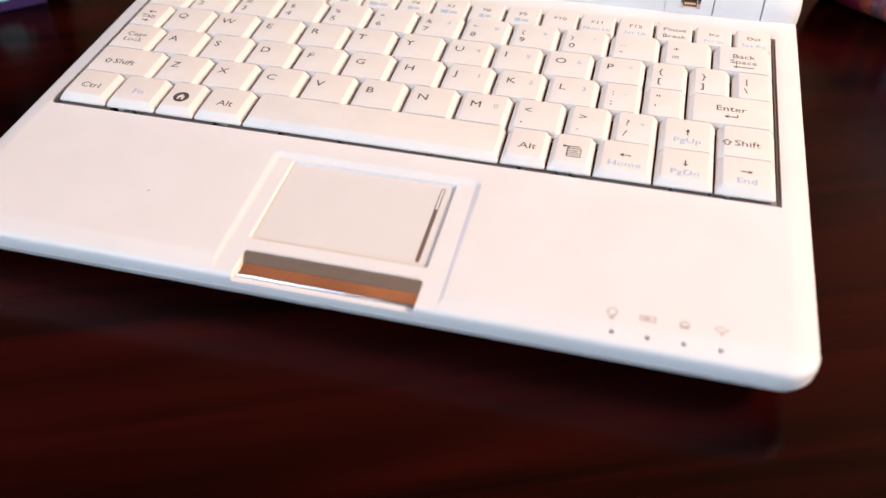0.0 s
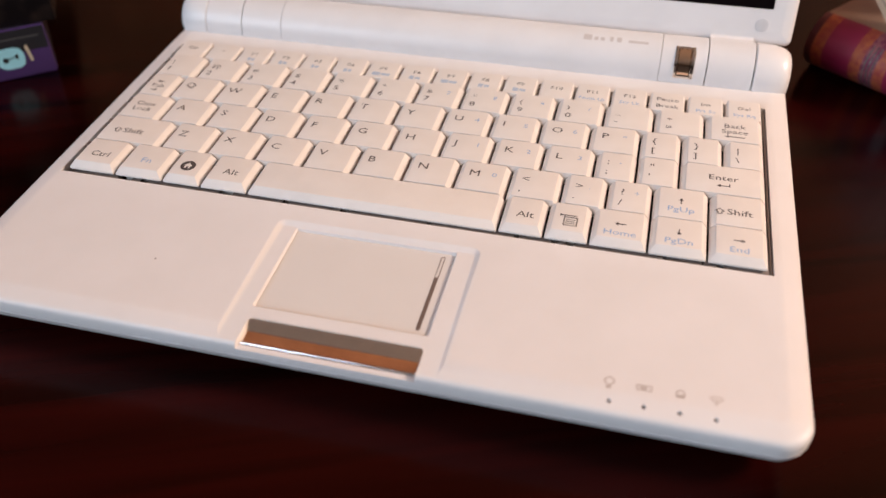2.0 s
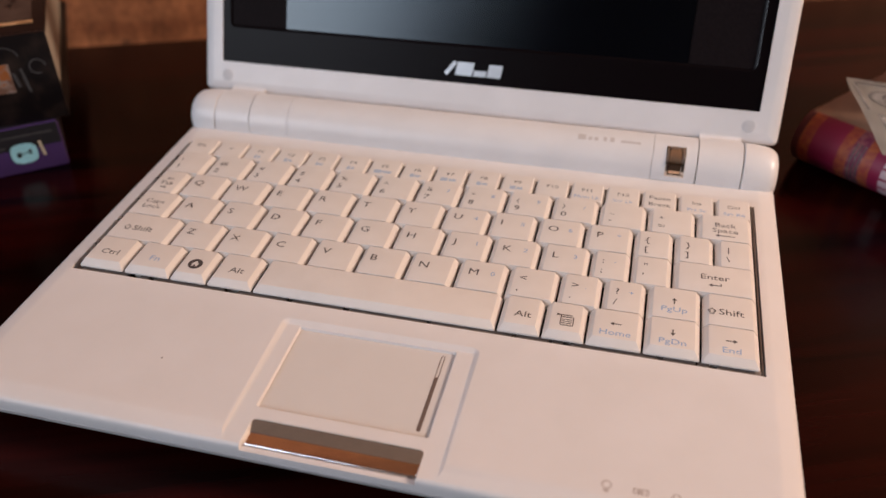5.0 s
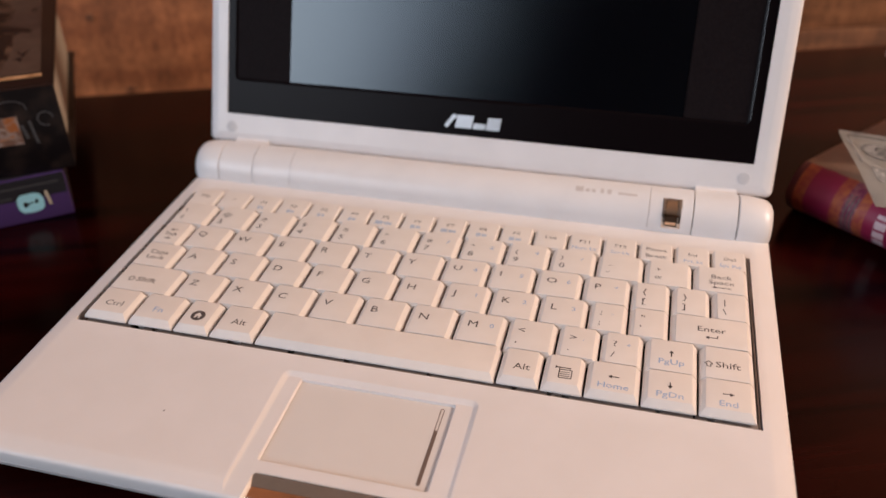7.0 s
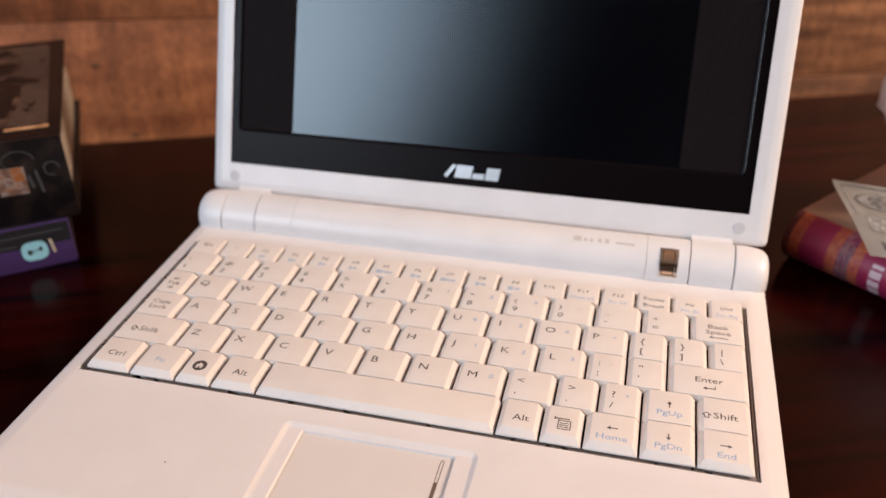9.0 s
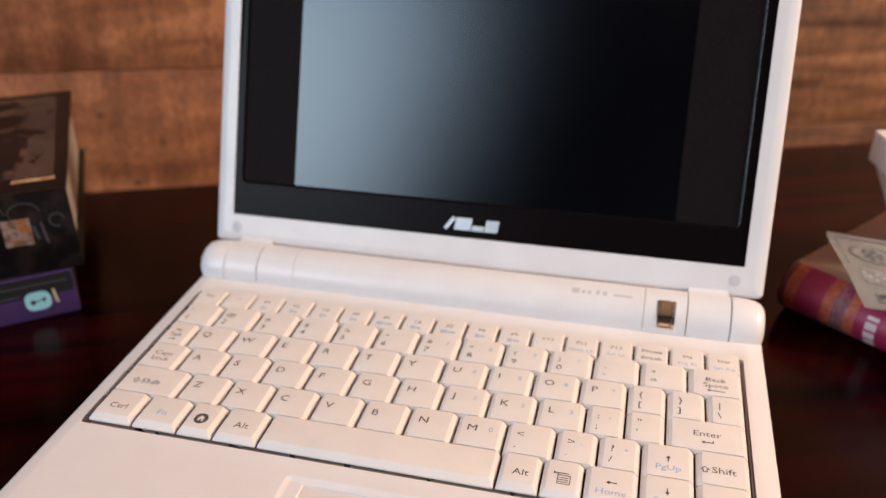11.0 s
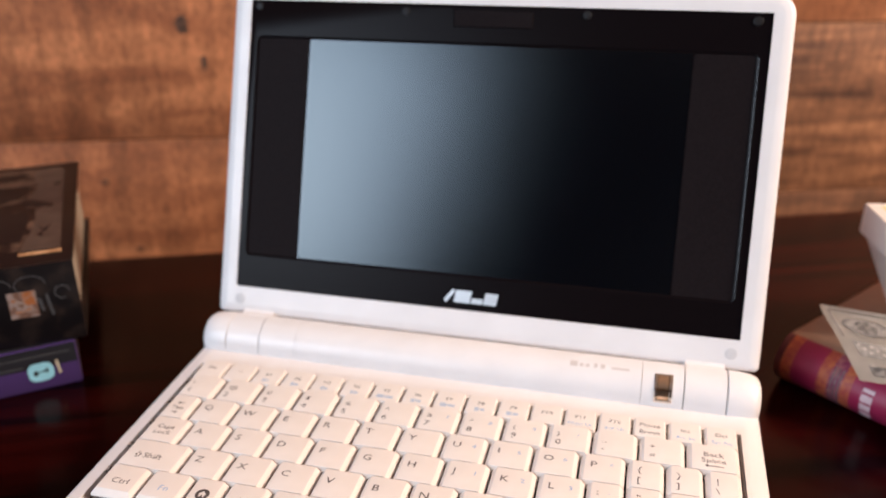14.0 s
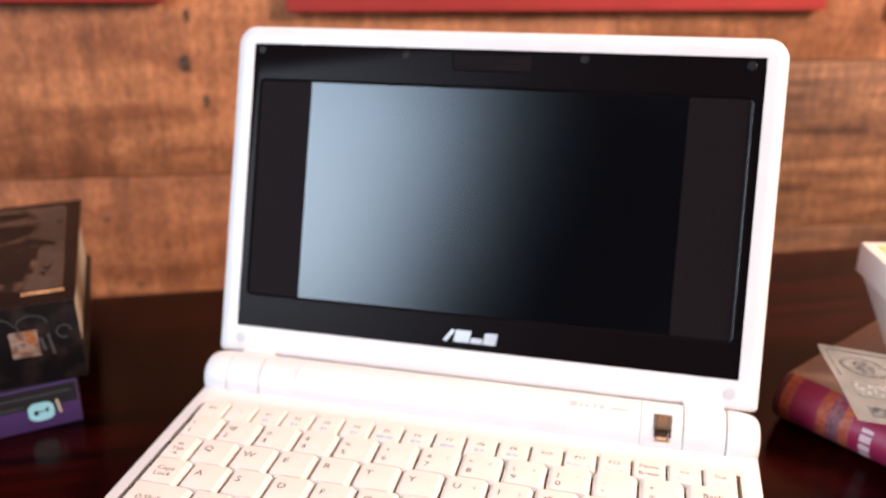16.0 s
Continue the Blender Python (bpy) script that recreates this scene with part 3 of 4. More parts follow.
lay_row(4, [-103.8, -88.3, -72.5, -56.6, -40.8, -25.0, -9.1, 6.7, 22.6, 38.4, 54.2, 70.1, 85.9, 103.7],
        [(P, "!", "1"), (P, "@", "2"), (P, "#", "3"), (P, "$", "4"), (P, "%", "5"), (P, "^", "6"), (P, "&", "7", "7"), (P, "*", "8", "8"), (P, "(", "9", "9"), (P, ")", "0", "/"), (P, "_", "-"), (P, "+", "="), ("back",)])
F = "function"
lay_row(5, [-103.8] + [round(-91.8 + 12.25 * n, 2) for n in range(16)] + [103.7],
        [(F, "Esc", ""), (F, "~", ""), (F, "F1", "bars", 1.2), (F, "F2", "bars", 1.5), (F, "F3", "bars", 1.3), (F, "F4", "bars", 1.4), (F, "F5", "bars", 3.2), (F, "F6", "bars", 1.9), (F, "F7", "bars", 2.8),
         (F, "F8", "bars", 1.9), (F, "F9", "bars", 2.2), (F, "F10", ""), (F, "F11", "Num Lk"), (F, "F12", "Scr Lk"), ("two", "Pause", "Break", 2.75, 5.8, 1.42), (F, "Ins", "Prt Sc"), (F, "Del", "Sys Rq")])

# ---------------------------------------------------------------- hinge barrel
AX_Y, AX_Z, AX_R = 100.3, 1.0, 10.3


def barrel(x0, x1, r=AX_R, round0=0.25, round1=0.25):
    prof = [(x0, 0.5)]
    for k in range(5):
        a = math.pi / 2 * k / 4
        prof.append((x0 + round0 * (1 - math.sin(a)), r - round0 * (1 - math.cos(math.pi / 2 - a))))
    for k in range(5):
        a = math.pi / 2 * k / 4
        prof.append((x1 - round1 * (1 - math.cos(a)), r - round1 + round1 * math.cos(a)))
    prof.append((x1, 0.5))
    return lathe_x(prof, AX_Y, AX_Z, 56)


def end_cap(inner, outer):
    """A hinge cap whose end tapers and rounds off."""
    prof = [(inner, 0.5), (inner, AX_R - 0.3), (inner + (outer - inner) * 0.025, AX_R)]
    for u, drop in ((0.2, 0.03), (0.4, 0.15), (0.55, 0.36), (0.7, 0.72), (0.8, 1.15), (0.88, 1.8), (0.94, 2.6), (0.98, 3.7), (1.0, 5.0)):
        prof.append((inner + (outer - inner) * u, AX_R - drop))
    prof.append((outer, 0.5))
    return lathe_x(prof, AX_Y, AX_Z, 56)


for x0, x1, r0, r1, nm in ((-100.15, -85.85, 0.2, 0.3, "hinge_knuckle"), (-85.55, -69.85, 0.3, 0.12, "hinge_barrel"), (-69.7, 69.45, 0.12, 0.12, "hinge_barrel"), (69.6, 84.85, 0.12, 0.3, "hinge_barrel"), (85.2, 100.2, 0.3, 0.25, "hinge_knuckle")):
    part(nm, barrel(x0, x1, AX_R, r0, r1), WHITE, laptop, "white rounded hinge segment", 30)
for x0, x1 in ((-100.45, -112.7), (100.65, 112.8)):
    part("hinge_cap", end_cap(x0, x1), WHITE, laptop, "white rounded hinge segment", 30)


def wrap(x0, x1, a0, a1, r0, r1, n=12, bend=0.0):
    """A curved plate on the barrel from angle a0 to a1 (degrees from the back)."""
    rows = []
    for x, i in ((x0, 0.25), (x0 + 0.25, 0), (x1 - 0.25, 0), (x1, 0.25)):
        rings_ = []
        for k in range(n + 1):
            w = radians(a0 + (a1 - a0) * k / n)
            q = r1 - i - bend * math.sin(math.pi * k / n)
            rings_.append((x, AX_Y + q * math.cos(w), AX_Z + q * math.sin(w)))
        for k in range(n, -1, -1):
            w = radians(a0 + (a1 - a0) * k / n)
            rings_.append((x, AX_Y + r0 * math.cos(w), AX_Z + r0 * math.sin(w)))
        rows.append(rings_)
    return loft(rows)


part("power_button", wrap(74.3, 80.9, 113.5, 173.5, 9.8, AX_R + 0.08), GAP, laptop, "small chrome framed power button", 40)
power = laptop.children[-1]
for x0, x1, a0, a1 in ((74.2, 75.3, 113, 174), (79.6, 81.0, 113, 174), (75.3, 79.6, 113, 118), (75.3, 79.6, 167.5, 174)):
    part("button_frame", wrap(x0, x1, a0, a1, 9.8, AX_R + 0.32, 8 if a1 - a0 > 20 else 3, -0.1), CHROME, power, "bright chrome frame", 40)
part("button_face", wrap(75.4, 79.5, 118.3, 167.3, 9.8, AX_R + 0.2, 14, -0.15), TINTED_MIRROR, power, "mirror like button face tinted for an orange reflection", 40)


def hinge_bridge(x0, x1):
    """The web that runs from a knuckle up into the lid."""
    def on_lid(v, lift):
        return (HINGE_Y - math.cos(LID_ANGLE) * v - math.sin(LID_ANGLE) * lift, HINGE_Z + math.sin(LID_ANGLE) * v - math.cos(LID_ANGLE) * lift)
    def on_barrel(a):
        return (AX_Y + (AX_R + 0.06) * math.cos(radians(a)), AX_Z + (AX_R + 0.06) * math.sin(radians(a)))
    p, q, c = on_barrel(74), on_lid(-2.4, 0.02), on_lid(-4.2, 0.15)
    web = [tuple((1 - k) ** 2 * p[i] + 2 * k * (1 - k) * c[i] + k * k * q[i] for i in (0, 1)) for k in (0, 0.12, 0.25, 0.38, 0.5, 0.62, 0.75, 0.88, 1)]
    web += [on_lid(-2.4, -2.5), on_lid(-6.0, -2.5), (AX_Y, AX_Z + 5)]
    return loft([[(x, y, z) for y, z in web] for x in (x0, x1)])


for x0, x1 in ((-99.9, -85.95), (85.3, 100.0)):
    part("hinge_bridge", hinge_bridge(x0, x1), WHITE, laptop, "white web joining hinge and lid", 40)
# faint maker's mark, as plain strokes
for x0, x1, a0, a1 in ((42.3, 45.6, 105, 118), (46.0, 47.8, 109, 117), (48.2, 50.0, 109, 117), (51.4, 53.0, 106, 117), (53.8, 55.8, 106, 117), (57.8, 65.0, 110.5, 116)):
    part("faint_mark", wrap(x0, x1, a0, a1, AX_R - 0.2, AX_R + 0.05, 4), MARK_INK, laptop, "faint grey printed stroke", 0)

# ---------------------------------------------------------------- lid
edge = [(4.5, -8.2), (1.6, -7.7), (0.4, -6.2), (0, -4.5), (0, -2.2), (0.2, -1.4), (0.8, -0.75), (1.9, -0.38), (3.6, -0.06), (4.4, 0)]
lid_bm = cut(slab(-112.5, -4.4, 112.5, 137.4, 8, edge, 8, 2.2), [box(-104.6, 7.4, -2.1, 104.6, 129.9, 5)])
lid = even_shading(part("lid", lid_bm, WHITE, laptop, "white plastic screen lid", 30, LID))
bez = slab(-104.55, 7.45, 104.55, 129.85, 0.3, [(0, -2.0), (0, -0.45), (0.15, -0.3)], 2)
bez = cut(bez, [slab(-101.4, 20.9, 101.0, 115.2, 2.6, [(1.3, -0.98), (1.2, -0.92), (0.95, -0.66), (0.6, -0.45), (0, -0.305), (0, 5)], 6), box(-16.6, 120.9, -0.8, 15.9, 128.2, 5)])
bezel = part("bezel", bez, BEZEL, lid, "glossy black screen surround", 45, LID)
# extra strip on the right edge only, sloped to mirror the window as a highlight
lip = [(100.35, -0.9), (100.4, -0.5), (100.65, -0.43), (100.85, -0.34), (100.98, -0.24), (101.15, -0.26), (101.2, -0.9)]
part("bezel_lip", loft([[(x, v, z) for x, z in lip] for v in (23.0, 113.2)]), LIP, bezel, "added shiny thin edge that catches the window light", 60, LID)
part("screen", box(-77.4, 21.5, -1.8, 77.3, 114.6, -0.82), SCREEN, lid, "dark switched off display panel", 0, LID)
for x0, x1 in ((-100.5, -77.7), (77.6, 100.1)):
    part("speaker_grille", slab(x0, 21.8, x1, 114.3, 1.2, [(0, -1.8), (0, -0.9), (0.3, -0.68)], 4), GRILLE, lid, "black fabric speaker panel", 30, LID)
part("camera_window", slab(-16.3, 121.2, 15.6, 127.9, 0.5, [(0, -1.8), (0, -0.45), (0.25, -0.22), (0.5, -0.2)], 3), GRILLE, lid, "dark blank camera window", 30, LID)
for u, v, r in ((-101.0, 127.2, 1.7), (-36.4, 126.8, 1.7), (36.6, 127.2, 1.7), (99.3, 126.7, 1.8)):
    part("bumper", disc(u, v, r, -0.6, 0.1, 20, 0.35), BLACK_RUBBER, lid, "small black round bumper", 40, LID)
for u in (-102.3, 101.7):
    part("bumper", disc(u, 2.0, 2.3, -0.3, 0.12, 24, 0.2), RUBBER, lid, "flat grey round bumper", 40, LID)


def emblem():
    # the maker's mark as plain silver shapes
    def leaning(x0, y0, x1, y1):
        k = 0.16
        return [(x0 + k * (y0 - 10.4), y0), (x1 + k * (y0 - 10.4), y0), (x1 + k * (y1 - 10.4), y1), (x0 + k * (y1 - 10.4), y1)]
    polys = [line(-11.3, 10.5, -7.7, 15.3, 1.5), leaning(-7.6, 10.4, -1.0, 15.4), leaning(-0.5, 10.4, 4.2, 12.6), leaning(4.7, 10.4, 10.0, 15.2)]
    return joined([loft([[(x, y, h) for x, y in p] for h in (-0.31, -0.18)]) for p in polys])


part("emblem", emblem(), SILVER, bezel, "silver maker's mark", 0, LID)

# ---------------------------------------------------------------- books and things on the table
BLACK_COVER = material("black_cover", (0.006, 0.006, 0.006), 0.35, second=(0.012, 0.010, 0.009), scale=40, gloss=0.14)
ART = material("cover_art", (0.012, 0.008, 0.006), 0.45, gloss=0.25, second=(0.12, 0.074, 0.05), scale=95, mix=(0.44, 0.58), detail=4)
ART_PALE = material("pale_picture", (0.085, 0.060, 0.045), 0.45, second=(0.055, 0.038, 0.028), scale=120)
ART_SPINE = material("spine_art", (0.006, 0.005, 0.006), 0.35, second=(0.03, 0.021, 0.018), scale=90, mix=(0.5, 0.75), gloss=0.3)
PAGES = material("page_edges", (0.50, 0.43, 0.33), 0.8, second=(0.40, 0.34, 0.25), scale=60, stretch=(0.2, 0.2, 40))
PURPLE = material("purple_cover", (0.06, 0.032, 0.125), 0.4, second=(0.05, 0.026, 0.105), scale=30)
PURPLE_DARK = material("charcoal_cover", (0.02, 0.02, 0.024), 0.35, scale=30)
CYAN = material("cyan_print", (0.30, 0.62, 0.72), 0.45, scale=200)
GOLD = material("gold_foil", (0.9, 0.58, 0.32), 0.4, metal=0.3, second=(0.5, 0.27, 0.12), scale=300)
CREAM = material("cream_print", (0.27, 0.21, 0.18), 0.5, second=(0.30, 0.10, 0.03), scale=210, mix=(0.45, 0.6))
PATCH = material("pale_patch", (0.26, 0.20, 0.18), 0.5, second=(0.15, 0.08, 0.055), scale=260, mix=(0.5, 0.6))
GREYP = material("grey_print", (0.062, 0.062, 0.066), 0.4, scale=80)
MAGENTA = material("magenta_cloth", (0.31, 0.018, 0.07), 0.45, second=(0.24, 0.014, 0.052), scale=60)
MAROON = material("maroon_cloth", (0.10, 0.02, 0.035), 0.5, second=(0.14, 0.05, 0.04), scale=80)
ORANGE = material("orange_pattern", (0.46, 0.125, 0.045), 0.5, second=(0.32, 0.05, 0.045), scale=400)
VIOLET = material("violet_pattern", (0.20, 0.03, 0.075), 0.5, second=(0.30, 0.10, 0.11), scale=450, mix=(0.45, 0.6))
KRAFT = material("kraft_cover", (0.34, 0.22, 0.15), 0.6, second=(0.25, 0.15, 0.10), scale=35, bump=0.2, bump_scale=300)
PALE_LETTER = material("pale_lettering", (0.62, 0.45, 0.47), 0.5, scale=200)
CARD = material("white_card", (0.76, 0.72, 0.68), 0.55, second=(0.70, 0.66, 0.62), scale=60)
# yellow lamp light on the white box's top, given as colour
LAMP_TINT = material("lamp_yellow", (0.78, 0.62, 0.25), 0.5, scale=60)
BLUEP = material("blue_print", (0.06, 0.22, 0.55), 0.5, scale=60)
NOTE = material("note_paper", (0.46, 0.42, 0.37), 0.75, second=(0.40, 0.365, 0.32), scale=90)
NOTE_MID = material("note_tint", (0.13, 0.122, 0.115), 0.7, second=(0.27, 0.25, 0.23), scale=400)
NOTE_INK = material("note_ink", (0.05, 0.047, 0.045), 0.7, second=(0.19, 0.175, 0.16), scale=500)


def hard_book(name, label, matrix, length, depth, z0, z1, cover, spine_mat, board=2.2, inset=3.0):
    bk = thing(name, label, "book", "books on the table", matrix=matrix)
    x0 = -length
    part("bottom_cover", box(x0, 0, z0, 0, depth, z0 + board, 0.6), cover, bk)
    top = part("top_cover", box(x0, 0, z1 - board, 0, depth, z1, 0.6), cover, bk)
    spine = part("spine", box(x0, -board, z0, 0, 0.4, z1, 0.8), spine_mat, bk)
    part("page_block", box(x0 + inset, 0.5, z0 + board, -inset, depth - inset, z1 - board), PAGES, bk, "cream page edges", 0)
    return bk, top, spine


def on_spine(polys, y):
    """Printed shapes on a spine: lists of (x, z)."""
    return joined([loft([[(x, h, z) for x, z in p] for h in (y, y - 0.06)]) for p in polys])


def oval(x, z, rx, rz, n=20, power=2.0):
    pts = []
    for k in range(n):
        c, s = math.cos(2 * math.pi * k / n), math.sin(2 * math.pi * k / n)
        pts.append((x + rx * math.copysign(abs(c) ** (2 / power), c), z + rz * math.copysign(abs(s) ** (2 / power), s)))
    return pts


LEFT = pose(-0.1712, 0.0862, 0, 0, 0, 39.5)
bk, top, spine = hard_book("book", "purple book with a cyan badge lying under a black book", LEFT, 190, 128, 0, 20.5, PURPLE_DARK, PURPLE)
part("printed_band", on_spine([bar(-189.5, 11.0, -0.5, 20.3)], -2.25), PURPLE_DARK, spine, "charcoal band on the spine", 0)
part("printed_band", on_spine([bar(-188, 12.2, -22, 12.9), bar(-32, 16.4, -3, 17.1)], -2.34), GREYP, spine, "thin grey line", 0)
part("badge", on_spine([oval(-15.6, 9.0, 5.2, 4.5, 24, 3.0)], -2.42), CYAN, spine, "cyan rounded badge", 0)
part("badge_mark", on_spine([oval(-17.6, 8.6, 1.0, 1.2, 10), line(-16.8, 8.8, -13.4, 9.3, 0.4), oval(-13.2, 9.4, 0.6, 1.1, 10)], -2.5), PURPLE_DARK, spine, "", 0)
part("printed_bar", on_spine([line(-8.9, 13.4, -8.1, 6.6, 1.2)], -2.45), PAGES, spine, "small cream printed bar", 0)

LEFT2 = pose(-0.1675, 0.0905, 0, 0, 0, 34.8)
bk, top, spine = hard_book("book", "thick black hardback with dark picture cover and gold print", LEFT2, 200, 142, 20.7, 57.5, BLACK_COVER, ART_SPINE)
part("cover_picture", box(-190, 16, 57.45, -9, 134, 57.6), ART, top, "dark brown cover picture", 0)
PANEL = [(-21.0, 14.5), (-5.0, 14.5), (-5.8, 60), (-7.0, 130), (-20.5, 132), (-21.5, 118), (-18.5, 108), (-20.0, 92), (-22.5, 80), (-15.0, 76), (-13.5, 72), (-18.0, 66), (-17.2, 48), (-18.6, 34), (-20.2, 26)]
BIRDS = [[(-15.8, 44), (-13.0, 40), (-9.6, 46), (-12.4, 35.5)], [(-16.0, 34), (-12.9, 36), (-13.5, 28), (-14.4, 32)], [(-11.5, 106), (-8.0, 109), (-8.4, 104), (-10.4, 101)], [(-24.5, 86), (-11.0, 74), (-9.8, 70), (-12.0, 69), (-26.0, 79)]]
DARKS = [[(-60, 30), (-22, 26), (-19.5, 58), (-24, 66), (-60, 58)], [(-60, 82), (-34, 80), (-23, 90), (-22, 104), (-40, 108), (-60, 100)], [(-60, 120), (-30, 116), (-24, 126), (-60, 132)]]
part("picture_panel", joined([loft([[(x, y, z) for x, y in p] for z in (57.58, 57.7)]) for p in [PANEL]]), ART_PALE, top, "pale brown picture panel", 0)
part("picture_shape", joined([loft([[(x, y, z) for x, y in p] for z in (57.58, 57.74)]) for p in BIRDS + DARKS]), BLACK_COVER, top, "black printed shapes", 0)
part("title_bar", box(-21.5, 9.5, 57.5, -4.5, 12.6, 57.8, 0.1), GOLD, top, "shiny gold printed title bar", 0)
part("printed_patch", on_spine([bar(-27.5, 34.5, -16.5, 46.5)], -2.3), PATCH, spine, "small cream and orange picture", 0)
part("printed_patch", on_spine([bar(-21.8, 40.0, -17.2, 46.3), line(-26, 43, -22, 41.3, 1.3), line(-25.5, 37.1, -19, 38.5, 1.2)], -2.38), CREAM, spine, "orange printed shapes", 0)
part("printed_bar", on_spine([line(-15.6, 42.5, -14.6, 36.5, 1.2)], -2.3), GREYP, spine, "", 0)
part("printed_ring", on_spine([line(-6.2 + 3.0 * math.cos(k * 0.628), 44 + 3.0 * math.sin(k * 0.628), -6.2 + 3.0 * math.cos((k + 1) * 0.628), 44 + 3.0 * math.sin((k + 1) * 0.628), 0.6) for k in range(8)], -2.3), GREYP, spine, "grey printed ring", 0)
for cx in (-18, -31, -44):
    part("printed_ring", on_spine([line(cx + 6 * math.cos(k * 0.45), 49 + 4.2 * math.sin(k * 0.45), cx + 6 * math.cos((k + 1) * 0.45), 49 + 4.2 * math.sin((k + 1) * 0.45), 0.5) for k in range(9)], -2.3), GREYP, spine, "grey printed scroll", 0)
part("printed_bar", on_spine([line(-12.5, 44, -11.3, 34, 1.1)], -2.3), GREYP, spine, "", 0)


# the magenta book
RIGHT = pose(0.1310, 0.1590, 0, 0, 0, -37.3)
pink = thing("book", "magenta book with orange striped rounded spine and brown cover", "book", "books on the table", matrix=RIGHT)
part("top_cover", box(0, 0, 19.8, 190, 132, 22, 0.6), KRAFT, pink, "scuffed kraft brown top cover")
part("bottom_cover", box(0, 0, 0, 190, 132, 2.2, 0.6), MAROON, pink)
part("page_block", box(3, 0.5, 2.2, 187, 129, 19.8), PAGES, pink, "cream page edges", 0)


def spine_band(x0, x1, lift=0.0, z0=0.0, z1=22.0):
    rows = []
    for x in (x0, x1):
        pts = []
        for k in range(13):
            z = z0 + (z1 - z0) * k / 12
            pts.append((x, -10.0 * max(math.sin(math.pi * min(max(z / 22, 0.0), 1.0)), 0) ** 0.6 - lift, z))
        pts += [(x, 0.6, z1), (x, 0.6, z0)]
        rows.append(pts)
    return loft(rows)


for x0, x1, mat, lb in ((0, 2.8, MAROON, ""), (2.8, 7.6, ORANGE, "orange patterned band"), (7.6, 19, MAGENTA, ""), (19, 23.5, ORANGE, "orange patterned band"), (23.5, 29, VIOLET, "violet patterned band"),
                        (29, 33, ORANGE, "orange patterned band"), (33, 190, MAGENTA, "")):
    part("spine_band", spine_band(x0, x1), mat, pink, lb, 50)
for z0, z1 in ((3.2, 6.2), (7.2, 10.2), (11.2, 14.2), (15.2, 16.6)):
    part("lettering_bar", spine_band(37.5, 42, 0.12, z0, z1), PALE_LETTER, pink, "pale unreadable lettering", 50)
for x in (24.6, 26.2, 27.8):
    part("printed_bar", spine_band(x, x + 0.5, 0.1, 2, 19), NOTE_INK, pink, "", 50)


def banknote():
    bm = bmesh.new()
    nu, nv = 14, 16
    grid = []
    for j in range(nv + 1):
        v = j / nv
        row = []
        for i in range(nu + 1):
            u = i / nu
            x = 139.5 + 12 * v ** 1.3 + 64 * u
            y = 155.5 - 33 * v - 5 * u
            z = 37.5 - 15 * v ** 0.8 + 3.0 * math.sin(math.pi * v) * (1 - u) - 2.5 * u * (1 - v) + 1.4
            row.append(bm.verts.new((x * MM, y * MM, z * MM)))
        grid.append(row)
    for j in range(nv):
        for i in range(nu):
            bm.faces.new((grid[j][i], grid[j + 1][i], grid[j + 1][i + 1], grid[j][i + 1]))
    geo = bmesh.ops.solidify(bm, geom=bm.faces[:], thickness=0.00015)
    return bm


def note_print(u0, u1, v0, v1, lift=0.4, shape="bar"):
    bm = bmesh.new()
    n = 12

    def at(u, v):
        return Vector((139.5 + 12 * v ** 1.3 + 64 * u, 155.5 - 33 * v - 5 * u, 37.5 - 15 * v ** 0.8 + 3.0 * math.sin(math.pi * v) * (1 - u) - 2.5 * u * (1 - v) + 1.4 + lift)) * MM
    rows = []
    for j in range(n + 1):
        s = -1 + 2 * j / n
        half = math.sqrt(max(0.0, 1 - s * s)) if shape == "oval" else 1.0
        half = max(half, 0.02)
        rows.append([bm.verts.new(at((u0 + u1) / 2 + (u1 - u0) / 2 * half * (-1 + 2 * i / n), (v0 + v1) / 2 + (v1 - v0) / 2 * s)) for i in range(n + 1)])
    for a, b in zip(rows, rows[1:]):
        for i in range(n):
            bm.faces.new((a[i], b[i], b[i + 1], a[i + 1]))
    return bm


note = thing("banknote", "creased grey green paper note leaning on the magenta book", "paper note")
part("paper", banknote(), NOTE, note, "", 60)
for u0, u1, v0, v1, sh in ((0.085, 0.37, 0.13, 0.42, "oval"), (0.085, 0.46, 0.52, 0.71, "bar"), (0.10, 0.46, 0.82, 0.93, "bar"), (0.035, 0.05, 0.06, 0.48, "bar"), (0.05, 0.44, 0.045, 0.065, "bar")):
    part("printed_shape", note_print(u0, u1, v0, v1, 0.2, sh), NOTE_MID if sh == "bar" and v1 - v0 > 0.15 else NOTE_INK, note, "grey printed ornament", 0)
part("printed_shape", note_print(0.10, 0.355, 0.155, 0.395, 0.24, "oval"), NOTE_MID, note, "grey oval", 0)
part("printed_shape", note_print(0.16, 0.29, 0.18, 0.37, 0.28, "oval"), NOTE_INK, note, "dark plain oval", 0)
for n in range(14):
    part("printed_shape", note_print(0.10 + 0.025 * n, 0.113 + 0.025 * n, 0.55 + 0.045 * (n % 3), 0.585 + 0.045 * (n % 3), 0.25), NOTE, note, "", 0)
for n in range(8):
    part("printed_shape", note_print(0.12 + 0.04 * n, 0.13 + 0.045 * n, 0.79 + 0.03 * (n % 3), 0.83 + 0.03 * (n % 2), 0.27), NOTE_INK if n % 2 else NOTE, note, "", 0)


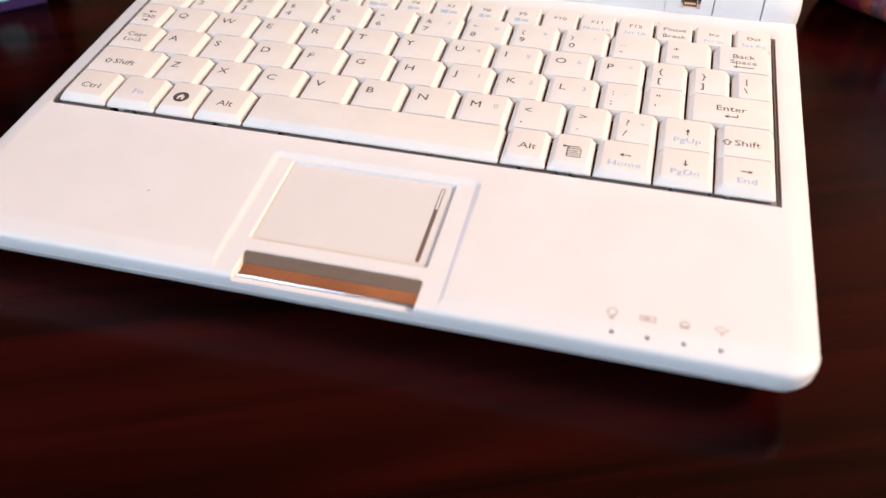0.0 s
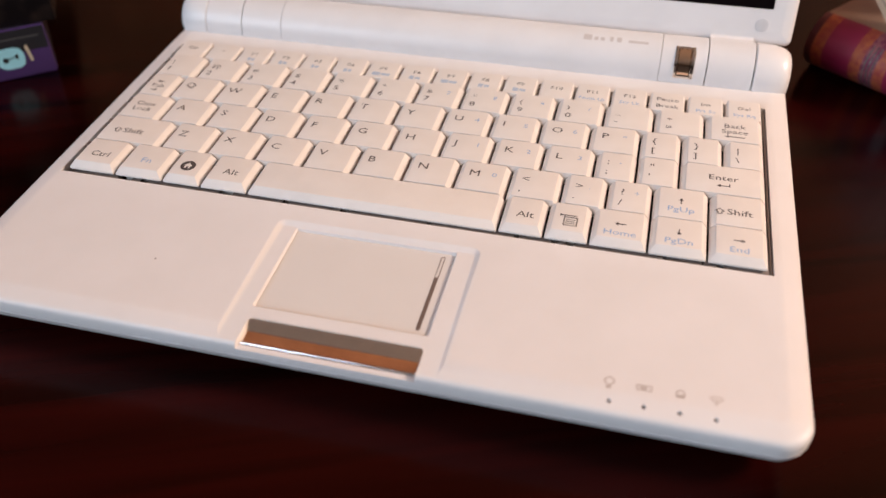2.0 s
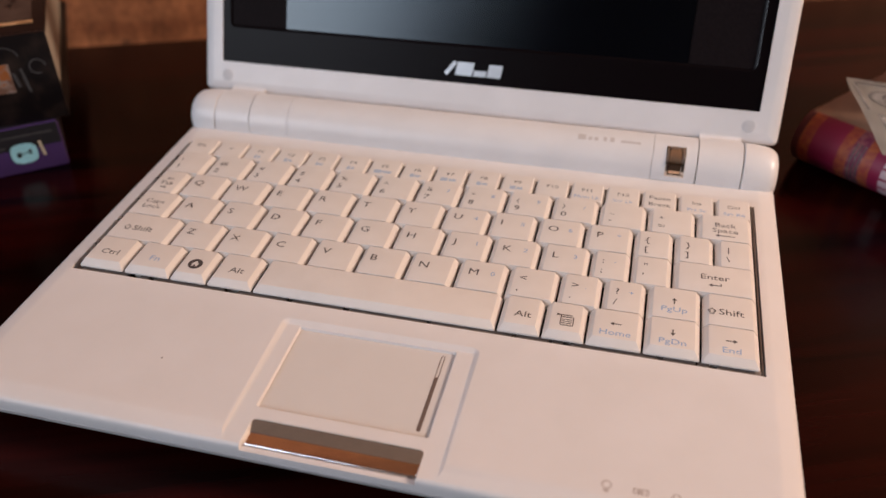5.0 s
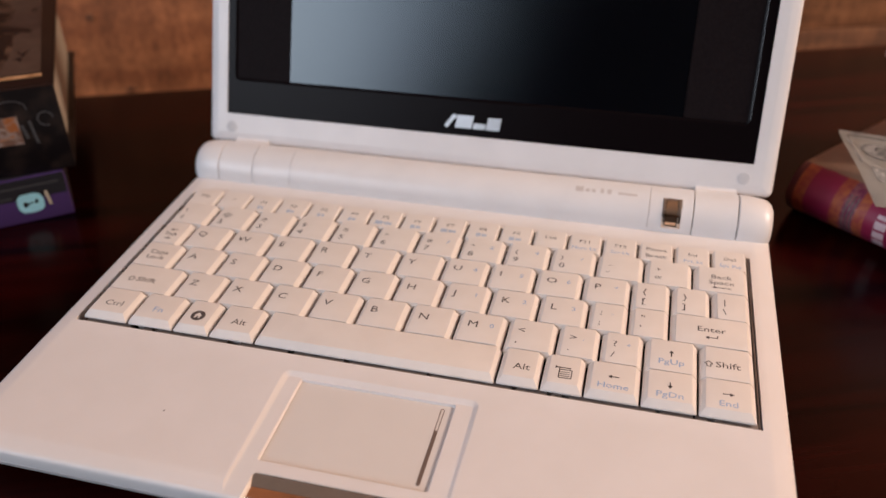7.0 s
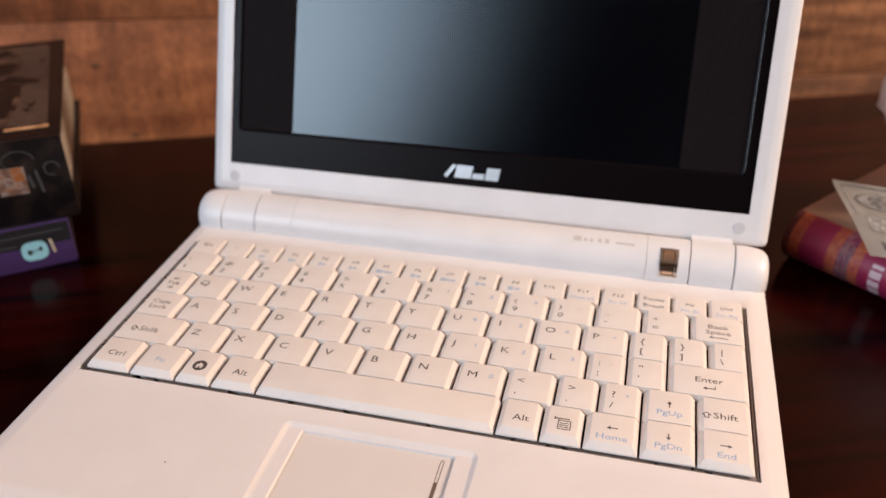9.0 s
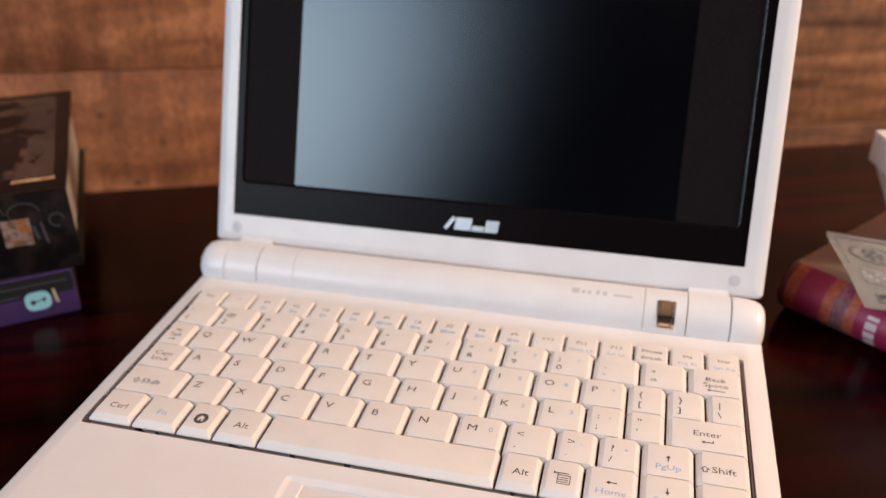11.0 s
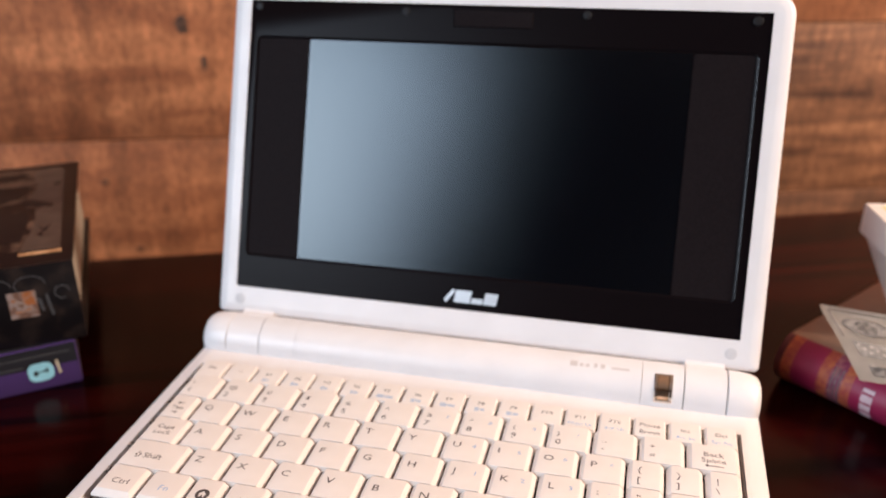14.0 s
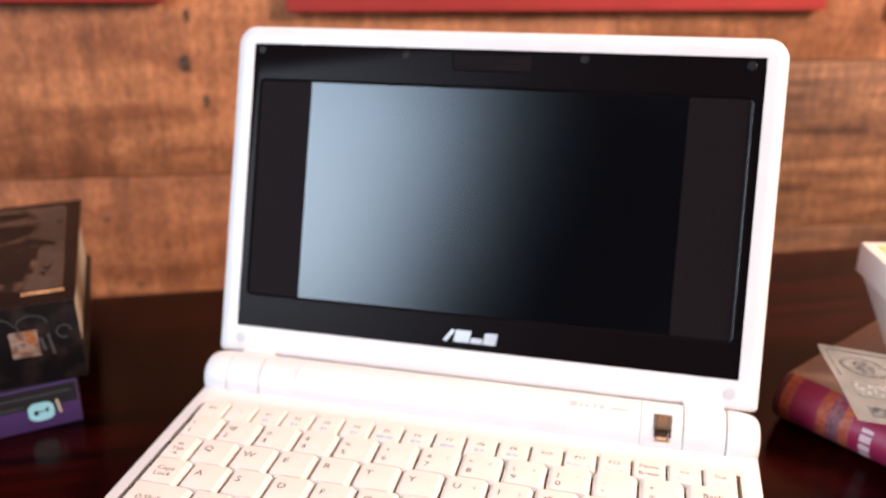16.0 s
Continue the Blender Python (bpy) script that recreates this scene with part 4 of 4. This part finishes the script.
def card_box():
    b = thing("card_box", "white card box with overhanging lid and lamp-lit yellow top", "box", matrix=pose(0.1630, 0.2145, 0, 0, 0, 10))
    part("lid", slab(0, -62, 70, 0, 2, [(0.6, 50), (0, 50.6), (0, 63), (0.6, 64)], 3), CARD, b)
    part("top_label", box(6, -57, 63.95, 64, -5, 64.15), LAMP_TINT, b, "white top coloured as lit pale yellow", 0)
    rings = []
    for z, i in ((22.3, 22.0), (50.2, 3.5)):
        rings.append([(x, y, z) for x, y in rrect(i * 0.45, -62 + i * 0.3, 70 - i * 0.5, -i, 1.5, 3)])
    part("body", loft(rings), CARD, b)
    part("printed_patch", loft([[(1.9, -46, 48), (1.9, -37, 48), (3.6, -40, 43), (3.6, -46, 43)], [(2.9, -46, 48), (2.9, -37, 48), (4.6, -40, 43), (4.6, -46, 43)]]), BLUEP, b, "blue printed patch", 0)


card_box()

# ---------------------------------------------------------------- the plank wall behind
wall = thing("wall_north", "wall of rough horizontal brown wooden planks", "wall", kind="structure", matrix=ROOM @ pose(0, 0, 0, 0, 1.2, 0))
part("backing", box(-2000, 24, -750, 2300, 150, 1900), PLASTER, wall, smooth=0)


def plank(a0, a1, z0, z1, dark):
    bm = box(a0 + 0.3, random.uniform(-1.0, 0.5), z0 + 0.4, a1 - 0.4, 24, z1 - 0.4, 0.8)
    ob = part("plank", bm, PLANK_DARK if dark else PLANK_WARM, wall)
    return ob


JOINT = 318.0
for n in range(-5, 13):
    zl, zr = 38 + 133 * n, 112 + 133 * n
    cuts = [-1980, -1000 + 90 * (n % 3), JOINT]
    for a0, a1 in zip(cuts, cuts[1:]):
        plank(a0, a1, max(zl, -745), min(zl + 133, 1895), n in (2, 5, -3))
    cuts = [JOINT, 1250 - 130 * (n % 4), 2280]
    for a0, a1 in zip(cuts, cuts[1:]):
        plank(a0, a1, max(zr, -745), min(zr + 133, 1895), n in (-1, 3, -2))


def knot(a, z, ra, rz, mat):
    pts = []
    for h, q in ((0.6, 1.0), (-1.35, 1.0), (-1.5, 0.8)):
        pts.append([(a + ra * q * math.cos(k * math.pi / 9) * (1 + 0.16 * math.sin(3 * k + a)), h, z + rz * q * math.sin(k * math.pi / 9) * (1 + 0.13 * math.sin(2 * k + z))) for k in range(18)])
    part("knot", loft(pts), mat, wall, "dark knot in the wood", 40)


KNOT_SOFT = material("knot_rim", (0.15, 0.062, 0.03), 0.7, second=(0.25, 0.11, 0.05), scale=90)
for a, z, ra, rz in ((16.5, 115.5, 4.2, 6.0), (28.5, 90.0, 2.1, 5.4), (20.4, 146.5, 1.8, 4.4)):
    knot(a, z, ra, rz, KNOT)
for a, z, ra, rz in ((-47, 8, 2.6, 2.2), (-30, -44, 3.4, 1.8), (-118, 150, 4, 3)):
    knot(a, z, ra, rz, KNOT_SOFT)


def wall_board(a0, a1, z0, z1, mat, label):
    b = thing("wall_board", label, "wall board", "boards hung on the wall", matrix=ROOM @ pose(0, 0, 0, 0, 1.2, 0))
    part("panel", slab(a0, -10, a1, -1.2, 1.5, [(1.5, z0), (0.4, z0 + 0.5), (0, z0 + 1.5), (0, z1 - 1.5), (1.5, z1)], 3), mat, b)


wall_board(-560, 9, 156, 232, RED, "red painted wooden board hung on the plank wall")
wall_board(86, 470, 149.5, 228, RED, "red painted wooden board hung on the plank wall")
wall_board(528, 760, 147, 228, DARK_BOARD, "dark stained wooden board hung on the plank wall")
